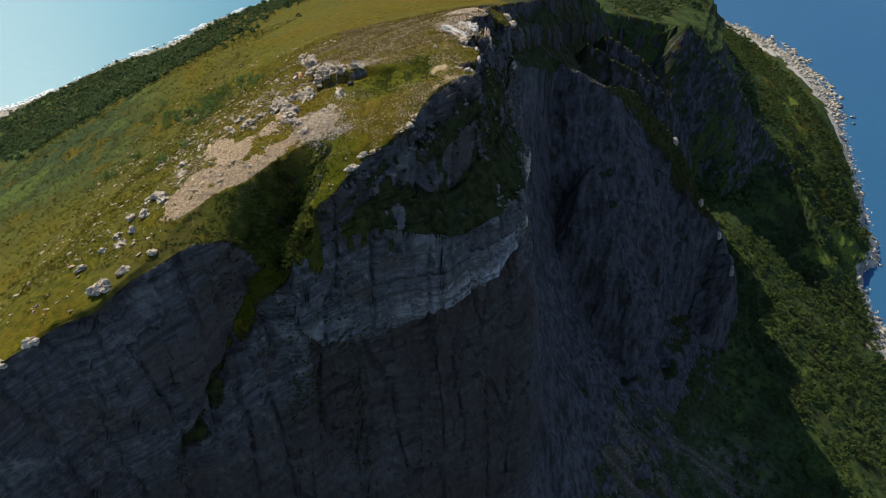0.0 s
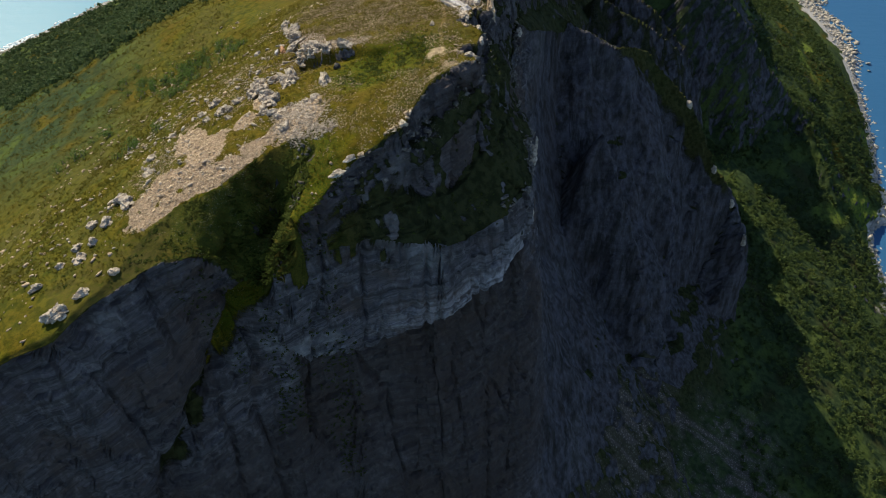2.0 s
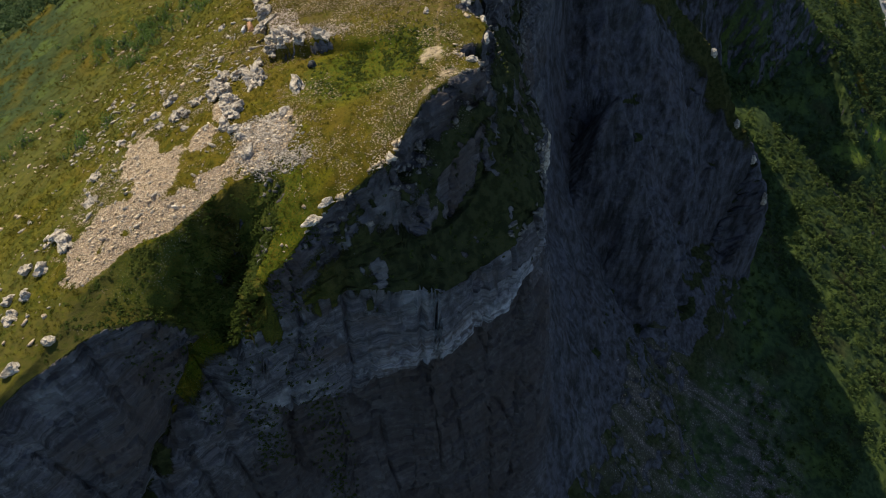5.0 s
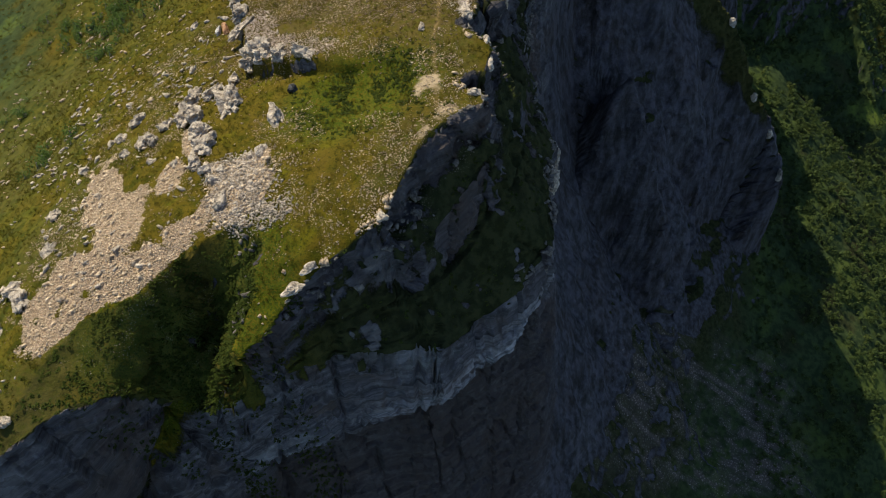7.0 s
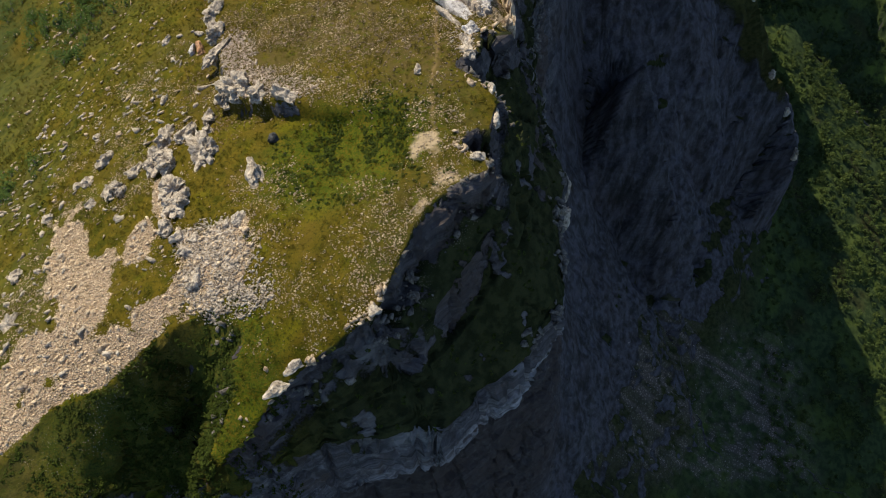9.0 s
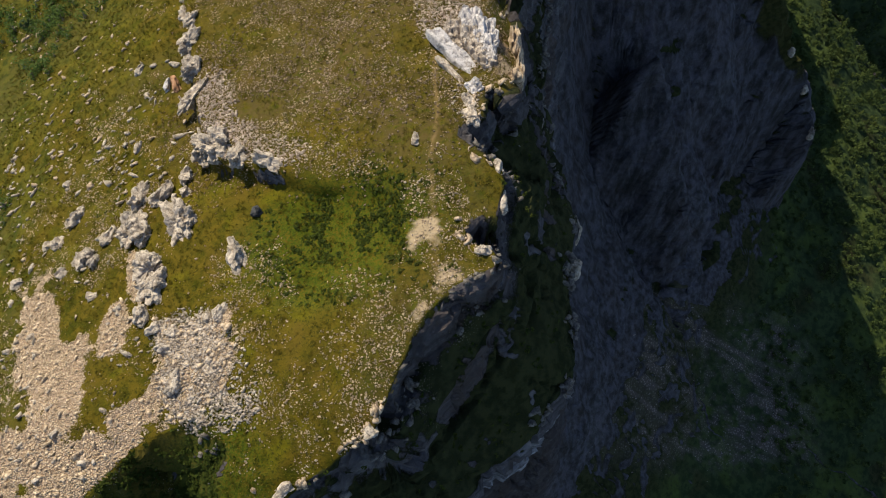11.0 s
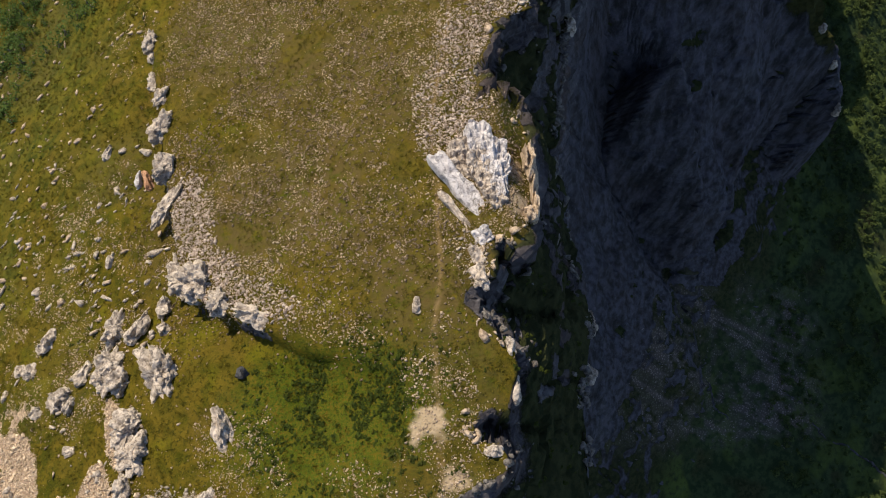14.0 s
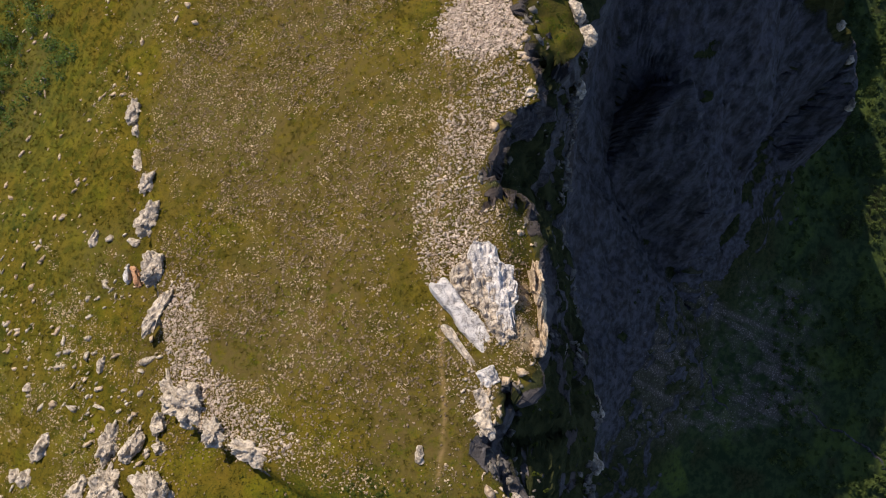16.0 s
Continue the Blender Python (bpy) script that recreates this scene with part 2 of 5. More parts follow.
def height(x, y):
    shape = x.shape
    x, y = x.ravel(), y.ravel()
    z = top(x, y)
    n1, n2 = grain(x / 7, y / 7, seed=11), grain(x / 7, y / 7, seed=12)
    n3, n4 = grain(x / 2.3, y / 2.3, seed=13), grain(x / 2.3, y / 2.3, seed=14)
    b1, b2 = grain(x / 26, y / 26, seed=15), grain(x / 26, y / 26, seed=16)
    ex, ey = x + 0.4 * n1 + 0.4 * n3, y + 0.4 * n2 + 0.4 * n4
    wx, wy = ex + 3.2 * b1 + 1.5 * n1, ey + 3.2 * b2 + 1.5 * n2
    out = ~EDGE.holds(ex, ey)
    idx = np.flatnonzero(out)
    px, py, qx, qy = ex[idx], ey[idx], wx[idx], wy[idx]
    d1, f1x, f1y = EDGE.near(px, py)[:3]
    z1 = top(f1x, f1y)
    hx, hy = px - 0.3 * n3[idx], py - 0.3 * n4[idx]
    d2, _, _, z2, _, _ = LIP.near(hx, hy)
    lx, ly = px + 0.35 * (qx - px), py + 0.35 * (qy - py)
    in2, in3, in4, in5 = LIP.holds(hx, hy), FOOT.holds(qx, qy), SHELF.holds(qx, qy), SHORE.holds(px, py)
    d3, _, _, z3, _, _ = FOOT.near(qx, qy)
    d4, _, _, z4, _, _ = SHELF.near(qx, qy)
    d5, _, _, z5, _, _ = SHORE.near(px, py)
    w = d1 / (d1 + d2 + 1e-6)
    band = (0.24 + 0.14 * grain(px / 14, py / 14, seed=21)) * (1 - 0.9 * ramp(-22, -32, px) * ramp(100, 118, py))
    shelf_at = 0.46 + 0.14 * grain(px / 11, py / 11, seed=23)
    f = 0.4 * band * ramp(0.0, 0.15, w) + band * ramp(shelf_at - 0.07, shelf_at + 0.07, w) + (1 - 1.4 * band) * w
    upper = z1 + (z2 - z1) * f
    upper += 0.8 * np.exp(-((px + 50) / 4.5) ** 2 - ((py - 133) / 4) ** 2) - 3.6 * np.exp(-((px + 35.5) / 3.6) ** 2 - ((py - 137) / 7) ** 2)
    w = d2 / (d2 + d3 + 1e-6)
    wall = z2 + (z3 - z2) * w ** (0.7 + 0.4 * ramp(-35, -55, px) * ramp(180, 160, py) - 0.2 * ramp(28, 40, px))
    w = d3 / (d3 + d4 + 1e-6)
    fan = z3 + (z4 - z3) * (1 - (1 - w) ** 1.5)
    w = d4 / (d4 + d5 + 1e-6)
    shelf = z4 + (z5 - z4) * w ** 1.15
    sea = z5 - 0.25 * d5
    low = np.where(in2, upper, np.where(in3, wall, np.where(in4, fan, np.where(in5, shelf, sea))))
    for rib, ks, kn in ((RIB, 1.55, 1.0), (RIB2, 1.6, 1.3), (RIB4, 2.2, 2.6), (RIB5, 1.6, 1.3), (RIB3, 1.3, 0.62)):
        d, _, _, zc, run, side = rib.near(lx, ly)
        tip = 1 + 0.9 * ramp(118, 150, px) * (rib is RIB)
        rise = zc - np.where(side > 0, ks, kn) * tip * d - 3 * np.abs(grain(px / 9, py / 9, seed=22)) * ramp(0, 8, d)
        low = np.maximum(low, np.where(run > rib.run[-1] - 0.5, -50, rise))
    # grassy knob beyond the brink
    kx, ky = (px - 21.6) * 0.94 + (py - 250.5) * 0.34, -(px - 21.6) * 0.34 + (py - 250.5) * 0.94
    knob = 313.4 - 0.55 * (px - 16) - 9.0 * np.maximum(np.hypot(kx / 6.4, ky / 6.6) - 0.85, 0) * 6 + 0.8 * n3[idx]
    low = np.where(in2, np.maximum(low, knob), low)
    for cut, deep, wide in ((CLEFT, 9, 6.5), (CLEFT2, 5, 5.0), (CLEFT3, 8, 5.5)):
        low -= deep * np.exp(-(cut.near(lx, ly)[0] / wide) ** 2) * ~in2
    z[idx] = low
    return z.reshape(shape)


# Grid: rows run north-west to south-east, so that they cross both walls; points crowd on steep and near ground.
S2 = math.sqrt(0.5)


def spread(lo, hi, centre, fine, growth, flat):
    """Row places: fine within flat of the centre, growing outward."""
    right, left = [centre], [centre]
    while right[-1] < hi:
        right.append(right[-1] + max(fine, fine + growth * (right[-1] - centre - flat)))
    while left[-1] > lo:
        left.append(left[-1] - max(fine, fine + growth * (centre - flat - left[-1])))
    return np.array(left[:0:-1] + right)


ROW = spread(-330, 1010, 125, 0.62, 0.012, 88)
COLUMNS = 1040


def terrain_grid():
    e = np.concatenate([np.arange(-1150, -330, 3.0), np.arange(-330, 60, 0.8), np.arange(60, 420, 3.0)])
    n = ROW[:, None]
    x, y = (e + n) * S2, (n - e) * S2
    z = height(x, y)
    along = np.clip(y, 0, 200)
    dist = np.sqrt(x * x + (y - along) ** 2 + (z - 415) ** 2)
    slope = np.abs(np.gradient(z, e, axis=1))
    mass = np.sqrt(1 + np.minimum(slope, 13) ** 2) / np.clip(dist * 0.0034, 0.36, 6) * np.where(z < -3, 0.05, 1)
    for _ in range(4):
        mass[1:-1] = 0.25 * (mass[:-2] + 2 * mass[1:-1] + mass[2:])
        mass[:, 1:-1] = 0.25 * (mass[:, :-2] + 2 * mass[:, 1:-1] + mass[:, 2:])
    total = np.cumsum(mass * np.gradient(e), axis=1)
    total = (total - total[:, :1]) / (total[:, -1:] - total[:, :1])
    q = np.linspace(0, 1, COLUMNS)
    cols = np.array([np.interp(q, total[r], e) for r in range(len(ROW))])
    x, y = (cols + n) * S2, (n - cols) * S2
    return x, y, height(x, y)


def normals(x, y, z):
    p = np.stack([x, y, z], -1)
    du, dv = np.gradient(p, axis=1), np.gradient(p, axis=0)
    nn = np.cross(du, dv)
    nn /= np.linalg.norm(nn, axis=-1, keepdims=True) + 1e-12
    return np.where(nn[..., 2:] < 0, -nn, nn)


gx_, gy_, gz_ = terrain_grid()
nrm = normals(gx_, gy_, gz_)
steep = ramp(0.75, 0.45, nrm[..., 2])  # 1 on the walls
base_nz = nrm[..., 2].copy()
wall_zone = (~LIP.holds(gx_, gy_)) * np.where(FOOT.holds(gx_, gy_), ramp(0.88, 0.72, nrm[..., 2]), steep)
ledge_zone = LIP.holds(gx_, gy_) & ~EDGE.holds(gx_, gy_)

# ---- relief: bedding and ribs on the walls, hummocks on the grass ----
dip = np.where(gx_ > -22, 0.10 * gx_, -2.2 + 0.30 * (gx_ + 22))
bed = gz_ - dip + 1.3 * grain(gx_ / 34, gy_ / 34, seed=31)
bed_0 = bed.copy()
skew_x, skew_y = gx_ + 1.6 * grain(gx_ / 6, gy_ / 6, gz_ / 6, seed=39), gy_ + 1.6 * grain(gx_ / 6, gy_ / 6, gz_ / 6, seed=40)


def blocks(size, tall, seed):
    """Stepped offsets of rock broken along bedding and joints."""
    return lattice(np.floor((skew_x + 0.35 * skew_y) / size).astype(np.int64), np.floor((skew_y - 0.35 * skew_x) / size).astype(np.int64), np.floor(bed / tall).astype(np.int64), seed)


relief = 0.45 * np.tanh(2.6 * grain(bed / 3.6, gx_ / 90, gy_ / 90, seed=32)) + 0.75 * blocks(6.5, 3.4, 33) + 0.45 * blocks(2.9, 1.6, 36)
joint = 1 - np.abs(grain(gx_ / 7, gy_ / 7, gz_ / 45, seed=34))
relief += 1.5 * grain(gx_ / 15, gy_ / 15, gz_ / 40, seed=38) - 1.5 * ramp(0.84, 1.0, joint)
rib_wave = 1 - 2 * np.abs(grain(skew_x / 12, skew_y / 12, gz_ / 120, seed=42))
east_wall = ramp(28, 42, gx_)
relief *= 1 - 0.7 * east_wall
relief += east_wall * (1.5 * rib_wave + 0.6 * grain(skew_x / 4, skew_y / 4, gz_ / 60, seed=43))
# the overgrown chute that cuts down the south wall
chute_x = -33.0 - 0.56 * (309 - gz_) + 0.9 * grain(gz_ / 5, gy_ / 9, seed=49)
gully = ramp(-24, -30, gx_) * ramp(-70, -62, gx_) * ramp(118, 124, gy_) * LIP.holds(gx_, gy_)
chute = np.exp(-((gx_ - chute_x) / 3.1) ** 2) * ramp(240, 256, gz_) * ramp(142, 132, gy_) * ramp(-76, -68, gx_)
relief -= 4.4 * chute
# the hollow under the great pale slab of the south wall
rim = np.interp(gx_, (-62, -45, -40, -38.5, -36, -32, -22, -10, 0, 10, 19, 27, 32), (302, 297, 289, 284, 278, 271, 267.5, 270, 274, 274.5, 277, 284, 300)) + 0.9 * grain(gx_ / 3.5, gy_ / 5, seed=37)
left = ramp(-62, -54, gx_) * ramp(-37, -39.5, gx_) * ramp(166, 156, gy_)
face = ramp(-39.5, -37, gx_) * ramp(32, 22, gx_) * ramp(166, 156, gy_)
hollow = -(2.4 * left + 6.8 * face) * (1 - 0.45 * ramp(-5, 12, gx_)) * ramp(0.6, -0.9, gz_ - rim) * ramp(-75, -20, gz_ - rim)
turf = 0.30 * fractal(gx_ / 9, gy_ / 9, None, 3, 41) + 0.10 * grain(gx_ / 1.3, gy_ / 1.3, None, 44)
inside = EDGE.holds(gx_, gy_)
lift = steep * (np.where(inside, 0.2, 1.0) * relief + hollow) + (1 - steep) * turf
gx_, gy_, gz_ = gx_ + nrm[..., 0] * lift, gy_ + nrm[..., 1] * lift, gz_ + nrm[..., 2] * lift
nrm = normals(gx_, gy_, gz_)


# ---- ground cover, by place ----
def patch(x, y, cx, cy, rx, ry, turn=0.0):
    """1 within an ellipse on the map, falling to 0 outside."""
    c, s = math.cos(radians(turn)), math.sin(radians(turn))
    u, v = (x - cx) * c + (y - cy) * s, -(x - cx) * s + (y - cy) * c
    return ramp(1.35, 0.65, np.sqrt((u / rx) ** 2 + (v / ry) ** 2))


MEADOWS = ((358, 622, 7, 34, 0), (355, 455, 26, 14, 0), (312, 430, 16, 8, 0), (291, 652, 8, 18, -12), (383, 678, 6, 14, -10), (402, 560, 7, 16, -20))


def covers(x, y, z, nz, wall=0.0, green=0.0, ledge=0.0):
    rough = fractal(x / 3.1, y / 3.1, None, 4, 51)
    broad = fractal(x / 17, y / 17, None, 3, 56)
    rock = ramp(0.56, 0.40, nz + (0.15 + 0.22 * ledge) * rough + 0.24 * ledge - 0.10 * ramp(28, 50, x))
    brow = ledge * np.exp(-(EDGE.near(x, y)[0] / (2.6 + 1.8 * ramp(-0.2, 0.4, broad))) ** 2) * ramp(-34, -26, x) if np.ndim(ledge) else 0.0
    rock = np.maximum(rock, brow * ramp(-0.2, 0.3, rough + 0.2))
    rock = np.maximum(rock, wall * ramp(-0.9, -0.5, rough)) * (1 - np.clip(green * ramp(-0.9, 0.0, rough) * 1.3, 0, 1))
    # the overgrown bay north of the rib, and the grassy crest of the rib itself
    bay = ramp(298, 330, y + 8 * broad) * ramp(38, 60, x)
    crest = np.exp(-(RIB.near(x, y)[0] / (4.5 + 2 * broad)) ** 2) * ramp(164, 146, x) * ramp(70, 90, x)
    rock = rock * (1 - np.clip(0.6 * bay * ramp(-0.8, 0.2, rough + 0.5 * broad) + crest, 0, 1))
    scree = np.maximum.reduce([
        patch(x, y, -57, 144, 9, 8, 0), patch(x, y, -63, 140, 6, 6, 0), patch(x, y, -54, 155, 5, 9, -10), patch(x, y, -60, 164, 4, 12, 25), patch(x, y, -46, 144, 8, 5, 15),
        patch(x, y, -37, 150, 8, 5, 25), patch(x, y, -32, 158, 6, 7, 0), patch(x, y, -46.5, 165, 2.5, 4.5, 0), patch(x, y, -44, 172, 2.2, 5, 20)])
    scree = scree * EDGE.holds(x, y - 0.6)
    scree = ramp(0.16, 0.80, scree + 0.50 * rough * (scree > 0) + 0.15 * broad * (scree > 0))
    stony = np.maximum.reduce([
        patch(x, y, -36.5, 204, 4.5, 13, 12), patch(x, y, -28, 193, 9, 5, -15), 0.85 * patch(x, y, 4, 224, 8, 26, 6), patch(x, y, 9, 248, 7, 7, 0), 0.9 * patch(x, y, 11, 238, 5, 4, 20), 0.85 * patch(x, y, 7, 230, 4, 6, 20), 0.6 * patch(x, y, -1.5, 238.5, 3.5, 3, 0), patch(x, y, 13, 204, 3, 8, 0), patch(x, y, -14, 187, 7, 3, -20),
        0.8 * patch(x, y, 3, 171, 4.5, 12, 10), 0.95 * patch(x, y, -11, 153, 14, 8, 35), 0.7 * patch(x, y, -6, 162, 7, 7, 0), 0.8 * patch(x, y, -21, 145, 9, 5, 40), 0.5 * patch(x, y, -54, 152, 20, 22, 0), 0.9 * patch(x, y, -21, 152, 4, 5, 20), 0.16 * patch(x, y, -14, 228, 20, 26, 10), 0.85 * patch(x, y, -25.5, 167, 6, 8, 0), patch(x, y, -34, 158, 7, 6, 0),
        0.55 * patch(x, y, -58, 188, 16, 26, 10), patch(x, y, 6, 203, 6, 9, 10), 0.5 * patch(x, y, -66, 150, 10, 16, 0), 0.14 * patch(x, y, -25, 250, 30, 18, 0)])
    stony = np.clip(stony * (0.75 + 0.5 * broad) + 0.45 * rough * (stony > 0), 0, 1)
    bare = np.maximum.reduce([0.9 * patch(x, y, 0.4, 172.6, 2.1, 2.3, -25), 0.9 * patch(x, y, 2.4, 166, 1.7, 2.0, -30), 0.6 * patch(x, y, -1.6, 160.5, 1.0, 3.4, -20), 0.62 * patch(x, y, 12.8, 203, 1.5, 6, 0)])
    bare = 0.8 * ramp(0.55, 1.30, bare + 1.8 * rough * (bare > 0)) * EDGE.holds(x + 0.8, y)
    track = np.exp(-((x - (1.3 + 2.6 * ramp(208, 246, y) + 0.5 * np.sin(y / 6.0) + 0.2 * np.sin(y / 2.3))) / 0.24) ** 2) * ramp(160, 168, y) * ramp(300, 270, y) * ramp(-1.2, -0.2, rough)
    east = ramp(60, 110, x) * ramp(150, 120, z)
    west = ramp(-100, -150, x + 0.28 * (y - 250)) * ramp(180, 260, y)
    wood = np.clip(east * ramp(100, 80, z) + west + ramp(440, 500, y) * ramp(40, 100, x), 0, 1) * ramp(-0.7, 0.1, broad + 0.4)
    shore = ramp(7, 2.0, z - 4.0 * ramp(250, 300, x) + 3.0 * broad)
    talus = ramp(40, 62, x) * ramp(196, 168, x) * ramp(150, 168, y) * ramp(238, 216, y) * ramp(150, 130, z) * ramp(-0.35, 0.45, rough + 0.5 * broad)
    fan = np.exp(-((y - (222 - 0.32 * (x - 105))) / 1.7) ** 2) * ramp(100, 112, x) * ramp(176, 165, x)
    run_off = grain((y + 0.5 * x) / 3.0, (x - 0.5 * y) / 34, seed=57)
    talus = np.maximum(talus * (0.45 + 0.55 * ramp(-0.1, 0.4, run_off)), fan)
    lush = np.clip(patch(x, y, -13, 174, 14, 10) + patch(x, y, -28, 140, 8, 12) + patch(x, y, -46, 134, 12, 7) + ramp(0.1, 0.6, broad) * 0.5, 0, 1)
    lush = np.maximum(lush * ramp(150, 120, x), np.maximum.reduce([patch(x, y, *q) for q in MEADOWS]) + 0.35 * ramp(150, 180, x) * ramp(0.2, 0.6, broad))
    dry = ramp(60, 40, x) * np.clip(ramp(-52, -34, x) * ramp(180, 200, y) * ramp(290, 258, y) * (0.75 + 0.5 * broad) + 0.5 * ramp(-0.1, 0.6, broad), 0, 1)
    dry = dry * (1 - patch(x, y, -13, 174, 14, 10))
    west_turf = ramp(-46, -80, x) * ramp(-0.6, 0.5, broad + 0.3)
    # where turf is painted dark for shade: the east side and the ledges
    shaded_turf = np.maximum(ramp(24, 34, x) * ramp(500, 470, y), ledge * (1 - 0.55 * ramp(-12, -28, x))) * (1 - 0.4 * crest)
    knob = np.exp(-((x - 20.5) / 4.6) ** 4 - ((y - 250) / 5.5) ** 4) + np.exp(-((x - 12.6) / 1.6) ** 4 - ((y - 214.5) / 5.5) ** 4)
    knob = np.clip(knob, 0, 1)
    shaded_turf, lush, rock = shaded_turf * (1 - knob), np.maximum(lush, knob), rock * (1 - knob * ramp(-0.5, 0.2, rough))
    return rock, scree, stony, bare, track, wood, shore, talus, lush, dry, west_turf, shaded_turf


cov = list(covers(gx_, gy_, gz_, base_nz, wall_zone, np.maximum(chute, gully), ledge_zone))
# the same painted shade on all turf below the lip
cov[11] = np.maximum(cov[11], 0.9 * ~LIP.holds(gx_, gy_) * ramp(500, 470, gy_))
rows_, cols_ = gx_.shape
verts = np.stack([gx_, gy_, gz_], -1).reshape(-1, 3).astype(np.float32)


def sheet(name, verts, rows, cols, keep=None):
    """A mesh from a grid of places."""
    q = np.arange(rows * cols).reshape(rows, cols)
    quads = np.stack([q[:-1, :-1], q[:-1, 1:], q[1:, 1:], q[1:, :-1]], -1).reshape(-1, 4)
    if keep is not None:
        quads = quads[keep.reshape(-1)]
    me = bpy.data.meshes.new(name)
    me.vertices.add(len(verts))
    me.vertices.foreach_set("co", verts.ravel())
    me.loops.add(quads.size)
    me.loops.foreach_set("vertex_index", quads.ravel().astype(np.int32))
    me.polygons.add(len(quads))
    me.polygons.foreach_set("loop_start", np.arange(0, quads.size, 4, dtype=np.int32))
    me.polygons.foreach_set("loop_total", np.full(len(quads), 4, np.int32))
    me.update(calc_edges=True)
    return me


def attribute(me, name, *fields):
    data = np.ones((len(me.vertices), 4), np.float32)
    for k, f in enumerate(fields):
        data[:, k] = np.asarray(f).ravel()
    me.attributes.new(name, "FLOAT_COLOR", "POINT").data.foreach_set("color", data.ravel())


# ---- materials ----
class Mat:
    """A small helper round one node material."""

    def __init__(self, name):
        self.m = bpy.data.materials.new(name)
        self.m.use_nodes = True
        self.t = self.m.node_tree
        self.bsdf = self.t.nodes["Principled BSDF"]
        self.place = None

    def node(self, kind, **inputs):
        n = self.t.nodes.new(kind)
        for k, v in inputs.items():
            self.put(n, k.replace("_", " "), v)
        return n

    def put(self, n, key, v):
        s = n.inputs[int(key)] if key.isdigit() else n.inputs[key]
        if isinstance(v, bpy.types.NodeSocket):
            self.t.links.new(v, s)
        else:
            s.default_value = v

    def coords(self, scale=(1, 1, 1)):
        if self.place is None:
            self.place = self.t.nodes.new("ShaderNodeNewGeometry").outputs["Position"]
        if scale == (1, 1, 1):
            return self.place
        return self.node("ShaderNodeMapping", Vector=self.place, Scale=scale).outputs[0]

    def noise(self, scale, detail=4, rough=0.55, vector=None, warp=0.0):
        n = self.node("ShaderNodeTexNoise", Vector=vector or self.coords(), Scale=scale, Detail=detail, Roughness=rough, Distortion=warp)
        return n.outputs["Fac"]

    def cells(self, scale, vector=None, feature="F1", rand=1.0):
        n = self.t.nodes.new("ShaderNodeTexVoronoi")
        n.feature = feature
        self.put(n, "Vector", vector or self.coords())
        self.put(n, "Scale", scale)
        self.put(n, "Randomness", rand)
        return n

    def math(self, op, a, b=0.0, c=None):
        n = self.t.nodes.new("ShaderNodeMath")
        n.operation = op
        self.put(n, "0", a)
        self.put(n, "1", b)
        if c is not None:
            self.put(n, "2", c)
        return n.outputs[0]

    def step(self, a, b, v):
        n = self.t.nodes.new("ShaderNodeMapRange")
        n.interpolation_type = "SMOOTHSTEP"
        self.put(n, "Value", v)
        self.put(n, "From Min", a)
        self.put(n, "From Max", b)
        return n.outputs[0]

    def mix(self, fac, a, b):
        n = self.t.nodes.new("ShaderNodeMix")
        n.data_type = "RGBA"
        self.put(n, "0", fac)
        self.put(n, "6", (*a, 1) if isinstance(a, tuple) else a)
        self.put(n, "7", (*b, 1) if isinstance(b, tuple) else b)
        return n.outputs[2]

    def field(self, name):
        n = self.t.nodes.new("ShaderNodeAttribute")
        n.attribute_name = name
        s = self.t.nodes.new("ShaderNodeSeparateColor")
        self.t.links.new(n.outputs["Color"], s.inputs[0])
        return s.outputs[0], s.outputs[1], s.outputs[2]

    def done(self, color, rough=0.9, bump=None, strength=0.5, distance=0.1, spec=0.3):
        self.put(self.bsdf, "Base Color", (*color, 1) if isinstance(color, tuple) else color)
        self.put(self.bsdf, "Roughness", rough)
        self.put(self.bsdf, "Specular IOR Level", spec)
        if bump is not None:
            n = self.node("ShaderNodeBump", Height=bump, Strength=strength, Distance=distance)
            self.put(self.bsdf, "Normal", n.outputs[0])
        return self.m


